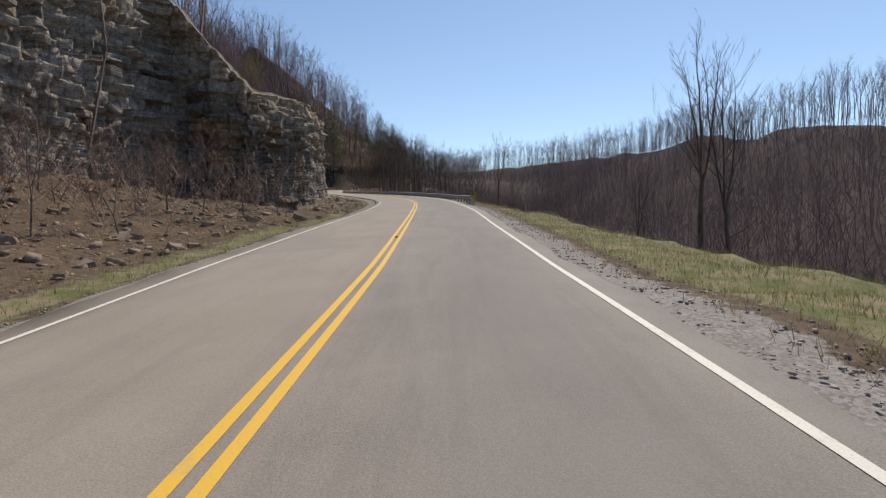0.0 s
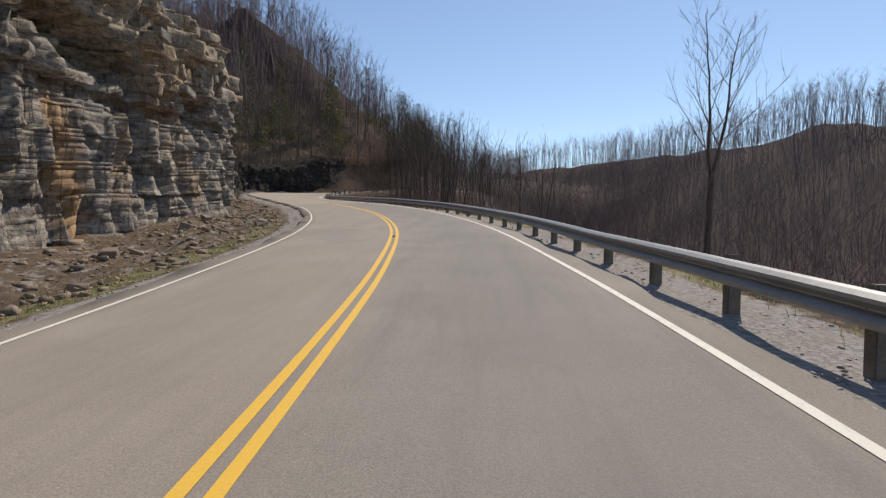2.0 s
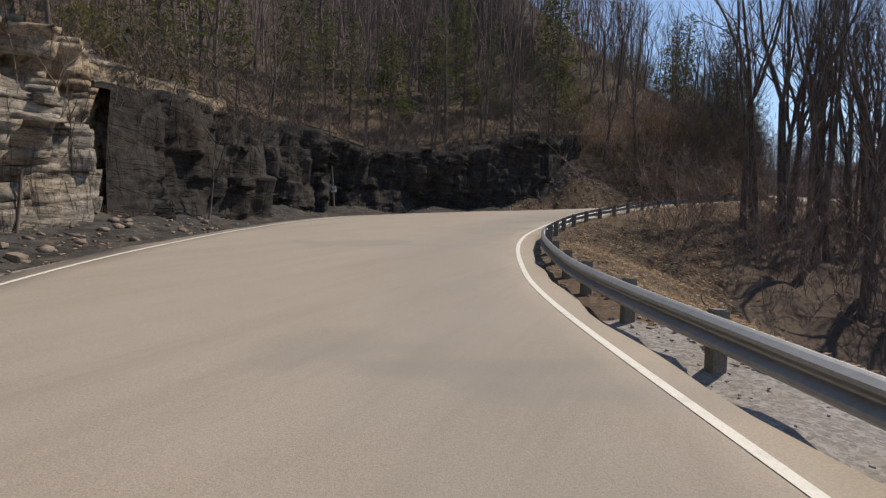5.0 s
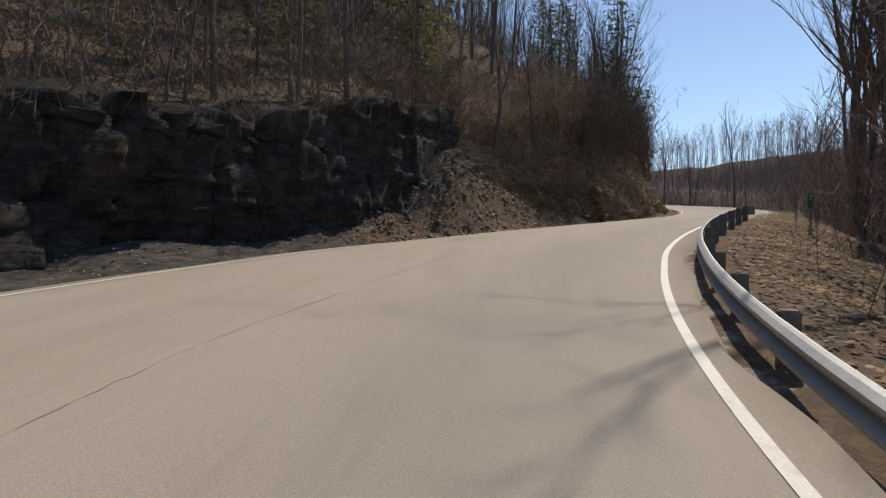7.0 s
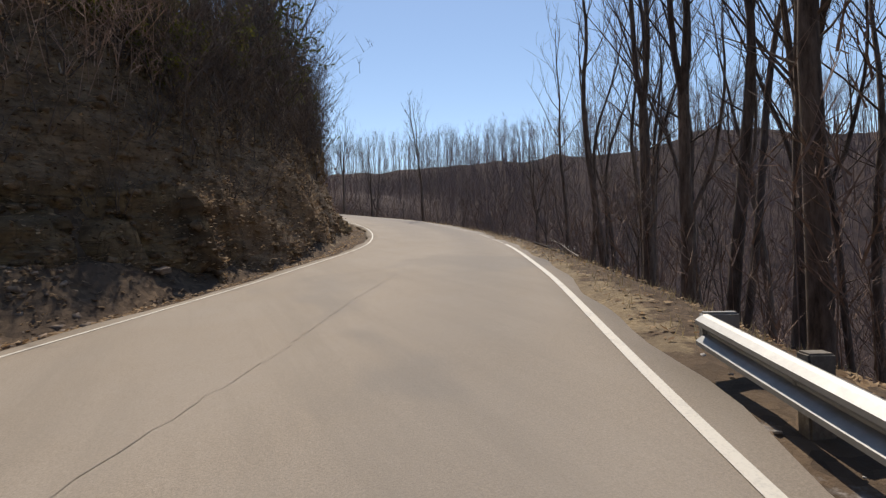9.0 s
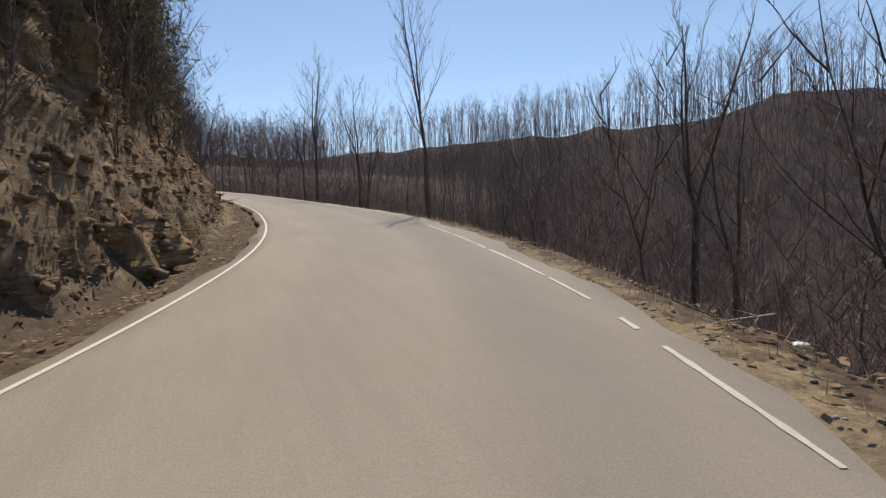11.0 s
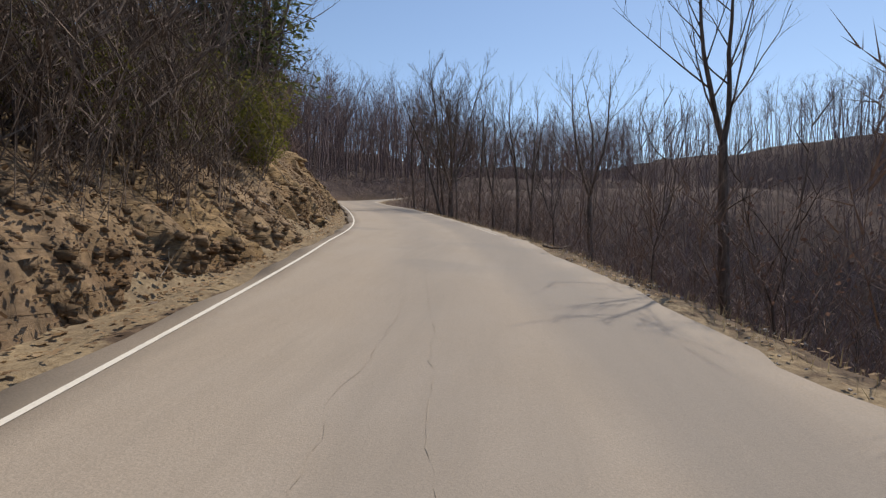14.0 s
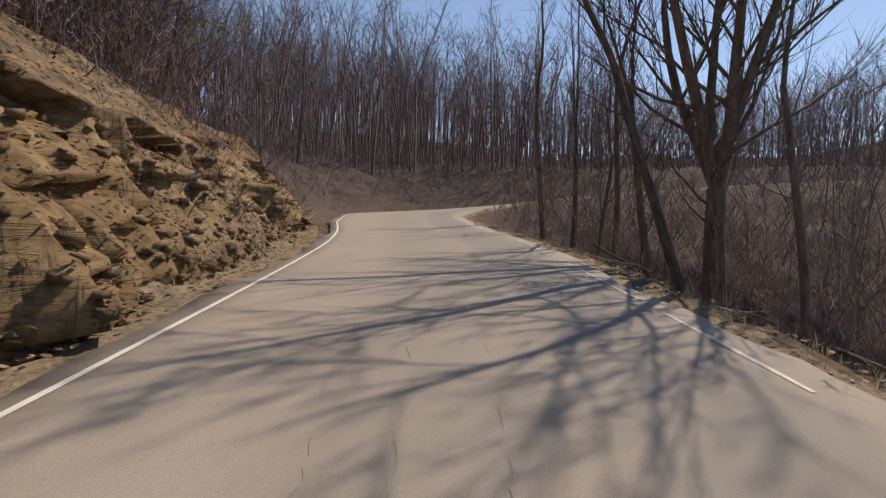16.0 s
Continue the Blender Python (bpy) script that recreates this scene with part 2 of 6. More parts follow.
CUT = rock_material("earthy_rock", (0.145, 0.099, 0.062), (0.31, 0.216, 0.132), (0.21, 0.138, 0.066), (0.39, 0.266, 0.134), (0.17, 0.095, 0.042), (0.06, 0.045, 0.03), 0.7)
BARK = bark_material("grey_bark", (0.068, 0.054, 0.046), (0.25, 0.205, 0.178))
PALE_BARK = bark_material("pale_bark", (0.20, 0.18, 0.16), (0.48, 0.45, 0.41))
BRUSH_BARK = bark_material("brush_bark", (0.22, 0.155, 0.122), (0.50, 0.37, 0.30))
FAR_BARK = bark_material("woodland_bark", (0.13, 0.096, 0.093), (0.36, 0.278, 0.272))
NEEDLE = leaf_material("conifer_needles", (0.05, 0.07, 0.026), (0.17, 0.185, 0.065))
SHRUB_LEAF = leaf_material("spring_leaves", (0.09, 0.095, 0.02), (0.26, 0.24, 0.06))
BUD = leaf_material("red_buds", (0.12, 0.07, 0.056), (0.22, 0.14, 0.11))
DARK_LEAF = leaf_material("damp_leaves", (0.07, 0.043, 0.027), (0.30, 0.195, 0.115))
DEAD_LEAF = leaf_material("dead_leaves", (0.22, 0.14, 0.08), (0.58, 0.42, 0.26))
GRASS = leaf_material("grass_blades", (0.11, 0.13, 0.035), (0.27, 0.27, 0.10))
DRY_GRASS = leaf_material("dry_grass", (0.28, 0.22, 0.13), (0.52, 0.43, 0.27))
GALVANISED = speckled("galvanised_steel", (0.24, 0.24, 0.24), (0.38, 0.38, 0.37), 1.5, 0.55, 0.05, 0.004, 0.6)
POST_WOOD = speckled("weathered_post", (0.10, 0.085, 0.07), (0.27, 0.24, 0.2), 4.0, 0.9, 0.4, 0.01)
STONE = speckled("fallen_stone", (0.115, 0.085, 0.065), (0.32, 0.245, 0.185), 1.3, 0.92, 0.5, 0.03)
PEBBLE = speckled("gravel_stone", (0.17, 0.155, 0.145), (0.45, 0.42, 0.40), 5.0, 0.92, 0.2, 0.01)

SIGN_WHITE = speckled("sign_white", (0.62, 0.62, 0.60), (0.75, 0.75, 0.73), 6.0, 0.5, 0.0)
SIGN_GREEN = speckled("sign_green", (0.012, 0.10, 0.055), (0.02, 0.14, 0.075), 5.0, 0.45, 0.0)
SIGN_YELLOW = speckled("sign_yellow", (0.62, 0.40, 0.03), (0.75, 0.50, 0.05), 6.0, 0.5, 0.0)
SIGN_BLACK = speckled("sign_black", (0.012, 0.012, 0.012), (0.03, 0.03, 0.03), 6.0, 0.5, 0.0)
TAR = speckled("tar_crack", (0.24, 0.205, 0.165), (0.33, 0.28, 0.228), 8.0, 0.9, 0.2)
LITTER = speckled("plastic_litter", (0.55, 0.53, 0.5), (0.8, 0.79, 0.77), 9.0, 0.4, 0.1)
AMBER = speckled("amber_litter", (0.55, 0.25, 0.03), (0.75, 0.38, 0.06), 9.0, 0.4, 0.1)

# ---- helpers for meshes ----
def mesh_from(name, verts, faces, material, smooth=False):
    me = bpy.data.meshes.new(name)
    me.from_pydata([tuple(v) for v in verts], [], [tuple(f) for f in faces])
    me.materials.append(material)
    if smooth:
        me.polygons.foreach_set("use_smooth", [True] * len(me.polygons))
    me.update()
    return me


def fast_mesh(name, verts, quads, material, smooth=False):
    """A mesh from numpy arrays: verts (n, 3), faces (m, 3 or 4)."""
    me = bpy.data.meshes.new(name)
    k = quads.shape[1]
    me.vertices.add(len(verts))
    me.vertices.foreach_set("co", np.asarray(verts, np.float32).ravel())
    me.loops.add(quads.size)
    me.loops.foreach_set("vertex_index", np.asarray(quads, np.int32).ravel())
    me.polygons.add(len(quads))
    me.polygons.foreach_set("loop_start", np.arange(0, quads.size, k, dtype=np.int32))
    me.polygons.foreach_set("loop_total", np.full(len(quads), k, np.int32))
    if smooth:
        me.polygons.foreach_set("use_smooth", np.ones(len(quads), bool))
    me.materials.append(material)
    me.update(calc_edges=True)
    me.validate()
    return me


def grid_faces(nu, nv):
    i, j = np.meshgrid(np.arange(nu - 1), np.arange(nv - 1), indexing="ij")
    a = i * nv + j
    return np.stack([a, a + nv, a + nv + 1, a + 1], -1).reshape(-1, 4)


def part(name, bm, material, parent, label=""):
    """Links a bmesh (or a mesh) as one object under a thing or a part."""
    if isinstance(bm, bmesh.types.BMesh):
        me = bpy.data.meshes.new(name)
        bm.to_mesh(me)
        bm.free()
        me.materials.append(material)
    else:
        me = bm
    ob = new(name, me)
    ob.parent = parent
    return tagged(ob, label) if label else ob


def box_bm(sx, sy, sz, at=(0, 0, 0), bevel=0.0):
    bm = bmesh.new()
    bmesh.ops.create_cube(bm, size=1)
    bmesh.ops.scale(bm, vec=(sx, sy, sz), verts=bm.verts)
    bmesh.ops.translate(bm, vec=at, verts=bm.verts)
    if bevel:
        bmesh.ops.bevel(bm, geom=bm.edges[:], offset=bevel, segments=2, affect="EDGES")
    return bm


# ---- the road's line: a point every ten metres, its width, cross fall and centre mark ----
CENTRE = [
    (-1.88, -23.35, -2.36), (-1.88, -3.35, -0.39), (-1.93, 6.65, 0.60),
    (-1.98, 16.65, 1.59),
    (-2.06, 25.93, 2.52),
    (-2.25, 35.93, 3.52),
    (-2.47, 45.92, 4.50),
    (-2.92, 55.91, 5.50),
    (-3.70, 65.88, 6.48),
    (-5.29, 75.75, 7.47),
    (-8.25, 85.29, 8.46),
    (-12.60, 94.28, 9.43),
    (-18.04, 102.67, 10.36),
    (-23.61, 110.97, 11.37),
    (-26.59, 120.44, 12.45),
    (-25.31, 130.24, 13.52),
    (-20.81, 139.15, 14.55),
    (-15.30, 147.50, 15.41),
    (-10.43, 156.21, 16.16),
    (-7.23, 165.67, 17.11),
    (-6.09, 175.58, 18.19),
    (-6.74, 185.55, 19.28),
    (-8.12, 195.46, 20.38),
    (-9.89, 205.30, 21.47),
    (-12.27, 215.01, 22.55),
    (-19.9, 235.4, 24.9), (-24.3, 243.6, 26.0), (-26.9, 250.2, 26.8), (-25.9, 257.0, 27.6), (-21.5, 263.0, 28.6), (-14.0, 269.0, 29.7), (0.0, 276.0, 31.0), (30.0, 284.0, 32.0),
]
PRE, POST = 3, 8
WIDTH = [6.542] * PRE + [6.542, 6.590, 6.719, 6.938, 6.793, 6.769, 6.830, 6.817, 6.363, 6.583, 7.597, 8.269, 8.069, 7.143, 5.986, 5.296, 5.466, 5.832, 5.760, 5.590, 5.742, 5.746] + [5.8] * POST
BANK = [0.043] * PRE + [0.043, 0.012, 0.018, 0.042, 0.042, 0.046, 0.054, 0.066, 0.073, 0.046, -0.007, -0.033, -0.014, 0.017, 0.019, 0.005, 0.003, 0.000, -0.019, -0.032, -0.034, -0.033] + [0.0] * POST
YELLOW = [-0.114] * PRE + [-0.114, 0.018, -0.024, -0.128, -0.048, 0.027, 0.062, 0.090, -0.016, -0.155, -0.036, 0.065, 0.030, -0.022, -0.027, -0.007, -0.015, -0.017, 0.015, 0.005, 0.029, 0.019] + [0.0] * POST


def spline(points, step):
    """Catmull-Rom through the points, resampled; returns places and the points' own stations."""
    p = np.array(points, float)
    q = np.vstack([2 * p[0] - p[1], p, 2 * p[-1] - p[-2]])
    out, mark = [], []
    for i in range(len(p) - 1):
        a, b, c, d = q[i:i + 4]
        mark.append(len(out))
        for u in np.linspace(0, 1, 24, endpoint=False):
            out.append(0.5 * (2 * b + (c - a) * u + (2 * a - 5 * b + 4 * c - d) * u**2 + (3 * b - a - 3 * c + d) * u**3))
    mark.append(len(out))
    out.append(p[-1])
    out = np.array(out)
    s = np.r_[0, np.cumsum(np.linalg.norm(np.diff(out[:, :2], axis=0), axis=1))]
    at = np.arange(0, s[-1], step)
    return np.stack([np.interp(at, s, out[:, k]) for k in range(3)], 1), at, s[mark]


LINE, STATION, KNOT = spline(CENTRE, 0.5)
S0 = KNOT[PRE] - 16.72               # station zero of the drive
STATION = STATION - S0
KNOT = KNOT - S0
WIDE = np.interp(STATION, KNOT, WIDTH)
FALL = np.interp(STATION, KNOT, BANK)
MARK = np.interp(STATION, KNOT, YELLOW) - np.interp(STATION, [62, 78, 88, 100], [0.065, 0.03, 0.0, -0.03])
_t = np.gradient(LINE[:, :2], axis=0)
_t /= np.linalg.norm(_t, axis=1)[:, None]
RIGHT = np.stack([_t[:, 1], -_t[:, 0]], 1)


def on_road(s, lat, up=0.0):
    """World place at station s, lat metres right of the road's middle, up above its plane."""
    s, lat = np.broadcast_arrays(np.asarray(s, float), np.asarray(lat, float))
    x, y, z = (np.interp(s, STATION, LINE[:, k]) for k in range(3))
    rx, ry = (np.interp(s, STATION, RIGHT[:, k]) for k in range(2))
    return np.stack([x + rx * lat, y + ry * lat, z + np.interp(s, STATION, FALL) * lat + up], -1)


def half(s):
    return np.interp(s, STATION, WIDE) / 2


# ---- the lie of the land, by station and distance from the road's edge lines ----
# station: toe distance, toe height, top distance, top height of the bank or cliff on the uphill side, slope above
UPHILL = [(-45, 14.5, 2.2, 18.6, 16.5, 0.85), (44, 14.6, 2.0, 18.4, 16.0, 0.85), (51.4, 13.9, 1.4, 17.0, 15.2, 0.85), (52.8, 8.3, -0.3, 10.2, 8.4, 0.8), (58, 7.6, -0.35, 9.6, 8.8, 0.78),
          (67, 6.9, -0.4, 9.2, 9.6, 0.75), (74, 7.0, -0.4, 9.4, 9.9, 0.75), (80, 6.6, -0.3, 9.0, 9.9, 0.72), (88, 5.4, -0.2, 8.0, 10.2, 0.72), (93, 4.8, 0.0, 7.4, 10.4, 0.72),
          (99, 4.7, 0.1, 7.4, 10.2, 0.7), (105, 4.3, 0.2, 7.0, 9.4, 0.65), (110, 3.3, 0.3, 5.9, 7.6, 0.55), (114, 2.8, 0.3, 5.2, 6.2, 0.5), (119, 3.4, 0.3, 5.8, 4.4, 0.52), (130, 4.0, 0.3, 6.8, 4.0, 0.56), (138, 3.6, 0.2, 6.2, 4.3, 0.58),
          (142, 3.9, 1.0, 7.0, 6.2, 0.55), (146, 4.0, 1.4, 8.0, 6.8, 0.6), (151, 3.0, 0.8, 7.2, 6.8, 0.7), (158, 1.6, 0.2, 4.8, 6.6, 0.85), (172, 1.8, 0.5, 4.4, 6.8, 0.85), (186, 1.4, 0.2, 5.2, 6.8, 0.8),
          (197, 1.2, 0.1, 4.8, 5.0, 0.7), (203.5, 1.1, 0.1, 4.4, 3.2, 0.62), (210, 1.0, 0.1, 4.0, 2.0, 0.6), (219, 0.9, 0.1, 3.8, 1.8, 0.6), (230, 0.9, 0.1, 4.2, 2.8, 0.58), (238, 0.9, 0.1, 4.4, 3.4, 0.55), (243, 1.0, 0.1, 4.5, 3.9, 0.5), (249, 1.0, 0.1, 4.6, 3.4, 0.44), (261, 1.5, 0.2, 5.0, 2.8, 0.3), (306, 2, 0.2, 7, 3.0, 0.22), (334, 2, 0.2, 7, 3.0, 0.27), (368, 2, 0.2, 7, 3.0, 0.34), (453, 2, 0.2, 7, 3.0, 0.50), (602, 2, 0.2, 7, 3.0, 0.56), (716, 2, 0.2, 7, 3.0, 0.56)]
# station: level verge, fall beyond it
DOWNHILL = [(-45, 6.0, 0.4), (18, 5.5, 0.4), (31, 4.8, 0.42), (43, 3.4, 0.46), (51, 2.6, 0.5), (60, 2.6, 0.55), (110, 2.4, 0.6), (130, 1.8, 0.36), (150, 1.5, 0.5), (165, 1.3, 0.8),
            (246, 1.2, 0.75), (276, 2.0, 0.45), (346, 2.0, 0.4)]


# the crest of the far ridge that closes the valley: x, y, height
RIDGE = [(112, -260, 20), (112, 30, 25), (112, 120, 31), (112, 165, 38), (108, 220, 43.5), (98, 262, 47), (78, 298, 47.5), (50, 318, 46), (15, 328, 43.5), (-30, 334, 45), (-130, 350, 52)]


def ridge_at(x, y):
    """Distance from the ridge's crest line, its height there, and whether the place lies behind it."""
    best, high, back = np.full(x.shape, 1e9), np.zeros(x.shape), np.zeros(x.shape, bool)
    for (ax, ay, az), (bx, by, bz) in zip(RIDGE[:-1], RIDGE[1:]):
        ux, uy = bx - ax, by - ay
        u = np.clip(((x - ax) * ux + (y - ay) * uy) / (ux * ux + uy * uy), 0, 1)
        dd = np.hypot(x - ax - u * ux, y - ay - u * uy)
        m = dd < best
        best[m], high[m] = dd[m], (az + (bz - az) * u)[m]
        back[m] = ((x - ax) * uy - (y - ay) * ux > 0)[m]
    return best, high, back


def land_height(x, y):
    """Ground height for arrays of places, with station and signed distance from the road's middle."""
    x, y = np.asarray(x, float).ravel(), np.asarray(y, float).ravel()
    best = np.full(x.shape, 1e18)
    near = np.zeros(x.shape, int)
    for i in range(0, len(LINE), 4):
        d2 = (x - LINE[i, 0]) ** 2 + (y - LINE[i, 1]) ** 2
        m = d2 < best
        best[m], near[m] = d2[m], i
    for off in range(-4, 5):
        j = np.clip(near + off, 0, len(LINE) - 1)
        d2 = (x - LINE[j, 0]) ** 2 + (y - LINE[j, 1]) ** 2
        m = d2 < best - 1e-9
        best[m] = d2[m]
        near = np.where(m, j, near)
    lat = (x - LINE[near, 0]) * RIGHT[near, 0] + (y - LINE[near, 1]) * RIGHT[near, 1]
    dist = np.sqrt(best)
    side = np.where(lat >= 0, 1.0, -1.0)
    along = STATION[near]
    hw = WIDE[near] / 2
    d = dist - hw
    far = np.clip((d - 6) / 30, 0, 1)
    far = far * far * (3 - 2 * far)
    base = (LINE[near, 2] + FALL[near] * np.clip(lat, -hw - 1, hw + 1)) * (1 - far) + far * 0.1 * np.clip(y, -40, 282)
    up = np.array(UPHILL)
    late = along - np.interp(along, [44, 50, 58, 72], [0, 1.0, 1.0, 0])
    td, tz, pd, pz, sl = (np.interp(late, up[:, 0], up[:, k]) for k in range(1, 6))
    cut = np.interp(along, [116, 121, 252, 260], [1.0, 0.5, 0.5, 0.0])
    td2, pd2 = td + 1.6 * cut, pd + 2.2 * cut
    toe = -0.06 - 0.25 * np.clip((d - 0.6) / 1.0, 0, 1) + (tz + 0.3) * np.clip((d - 1.6) / np.maximum(td - 1.6, 0.4), 0, 1) ** 1.5
    zl = np.where(d < 0.6, -0.06, np.where(d < td2, toe, np.where(d < pd2, tz + (pz - tz) * np.clip((d - td2) / (pd2 - td2), 0, 1), pz + sl * np.minimum(d - pd2, 60) + np.where(along > 252, -0.3, 0.1) * np.clip(d - pd2 - 60, 0, 200))))
    dn = np.array(DOWNHILL)
    fl, fs = (np.interp(along, dn[:, 0], dn[:, k]) for k in range(1, 3))
    fl, fs = fl * (1 - far) + 2.0 * far, fs * (1 - far) + 0.6 * far
    e = np.maximum(d - fl, 0)
    drop = -0.08 - 0.03 * np.clip(d, 0, fl) - fs * np.minimum(e, 3) * 0.8 - fs * np.clip(e - 3, 0, 36)
    drop = drop * (1 - np.clip((y - 270) / 26, 0, 1) * np.clip((x - 4) / 24, 0, 1))
    gap, crest, back = ridge_at(x, y)
    up_t = np.where(back, 1, np.clip(1 - gap / 68, 0, 1)) * np.clip((d - 8) / 22, 0, 1)
    valley = base + drop
    zr = valley + (crest - valley) * up_t ** 1.2 * (1.35 - 0.35 * up_t) - np.where(back, 0.3 * np.minimum(gap, 200), 0)
    turn = np.where(along > 250, np.clip((x - 14) / 26, 0, 1), 0)
    zl = np.where(along > 250, np.maximum(base + zl, zr * np.clip((d - 10) / 16, 0, 1)), base + zl)
    z = np.where(side < 0, zl * (1 - turn) + zr * turn, zr)
    # a fan of rubble at the foot of the bank
    z = z + np.where(side < 0, np.clip(2.3 - 0.66 * np.hypot((along - 147.2) * 0.8, np.maximum(4.6 - d, 0) * 0.95), 0, 3) * np.clip((7 - d) / 2, 0, 1), 0)
    return z, along, lat, d, side


def bumps(x, y, scale, seed=0.0):
    return np.array([noise.noise(Vector((a * scale, b * scale, seed))) for a, b in zip(x, y)])


def surface(x, y):
    """The ground with its hummocks: height, station, lateral place, distance from the edge line, side."""
    z, along, lat, d, side = land_height(x, y)
    x, y = np.asarray(x, float).ravel(), np.asarray(y, float).ravel()
    rough = np.clip((d - 0.8) / 3, 0, 1)
    bank = (side < 0) & (along > 118)
    z = z + rough * (np.where(bank, 0.55, 0.4) * bumps(x, y, 0.33) + np.where(bank, 0.3, 0.16) * bumps(x, y, 0.95, 5.0))
    z = z + np.clip((d - 30) / 60, 0, 1) * (6.0 * bumps(x, y, 0.02, 9.0) + 1.6 * bumps(x, y, 0.07, 4.0))
    return np.where(d < 0.35, z - 0.10, z), along, lat, d, side


def land_z(x, y):
    return float(surface([x], [y])[0][0])


def td_of(s):
    up = np.array(UPHILL)
    return np.interp(s, up[:, 0], up[:, 1])


def build_ground():
    def axis(a, b, lo, hi, step):
        fine = np.arange(a, b + 1e-6, step)
        left = [a]
        w = step
        while left[-1] > lo:
            w *= 1.19
            left.append(left[-1] - w)
        right = [b]
        w = step
        while right[-1] < hi:
            w *= 1.19
            right.append(right[-1] + w)
        return np.r_[left[:0:-1], fine, right[1:]]

    gx, gy = axis(-52, 22, -900, 900, 0.62), axis(4, 272, -700, 1300, 0.62)
    X, Y = np.meshgrid(gx, gy, indexing="ij")
    x, y = X.ravel(), Y.ravel()
    z, along, lat, d, side = surface(x, y)
    me = fast_mesh("ground", np.stack([x, y, z], 1), grid_faces(len(gx), len(gy)), GROUND, True)
    n = len(x)
    left = side < 0
    gravel = np.where(left, np.maximum(np.clip(1.2 - d / 1.6, 0, 1) * (along < 150), 0.37 * (along > 52) * (along < 113) * (d < td_of(along) + 1)), np.where(along < 61, np.clip(1.5 - d / 1.45, 0, 1), np.where(along < 112, 0.75 * np.clip(2.6 - d, 0, 1), np.clip(1.0 - d / 1.1, 0, 1) * np.interp(along, [142, 152], [0.7, 0.5]))))
    grass = np.where(left, np.clip(1 - abs(d - 1.9) / 1.3, 0, 1) * np.clip((88 - along) / 8, 0, 1) * 0.7, np.where(along < 59, np.clip((d - np.interp(along, [17, 46], [1.5, 1.0])) / 1.2, 0, 1) * np.clip((9 - d) / 2, 0, 1) * 0.8, 0.7 * np.clip(1.2 - abs(d - 2.9) / 1.3, 0, 1) * (along < 110)))
    up = np.array(UPHILL)
    td, pd = np.interp(along, up[:, 0], up[:, 1]), np.interp(along, up[:, 0], up[:, 3])
    bank = left * (d > td - 0.5) * (d < pd + 1.0)
    soil = 0.9 * bank * np.interp(along, [150, 165, 190, 221, 252, 258], [0, 0.38, 0.42, 0.62, 0.5, 0]) + left * (along > 185) * (along < 256) * (d < td + 2) * (d > 0.3) * 0.3
    soil = soil + left * (along > 139) * (along < 152) * np.clip((d - 0.6) / 0.5, 0, 1) * (d < td + 1) * 0.28
    soil = soil + (~left) * (along > 150) * np.clip(1.5 - d / 1.3, 0, 1) * 0.55
    shale = bank * np.clip((along - 108) / 8, 0, 1) * np.clip((152 - along) / 8, 0, 1) * 0.8
    # shale debris at the toe, its dark colour also painting the wall's shadow
    shale = shale + left * (d > 0.9) * (d < td) * np.clip((along - 110) / 5, 0, 1) * np.clip((145 - along) / 6, 0, 1) * 0.55
    shale = shale + left * (d > 4) * (d < td) * (along < 51.5) * 0.3
    # cover_b's second channel: painted woodland shade, stronger away from the road
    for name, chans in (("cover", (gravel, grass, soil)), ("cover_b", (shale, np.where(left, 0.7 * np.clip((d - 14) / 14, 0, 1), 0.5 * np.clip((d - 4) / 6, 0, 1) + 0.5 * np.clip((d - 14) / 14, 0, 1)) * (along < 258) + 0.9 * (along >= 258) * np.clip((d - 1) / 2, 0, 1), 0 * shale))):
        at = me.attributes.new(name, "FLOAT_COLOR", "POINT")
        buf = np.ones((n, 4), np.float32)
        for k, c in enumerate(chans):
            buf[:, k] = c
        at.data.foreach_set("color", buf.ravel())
    return tagged(new("ground", me), "leaf-strewn hillside ground with gravel verges and dirt banks", "ground", kind="structure")


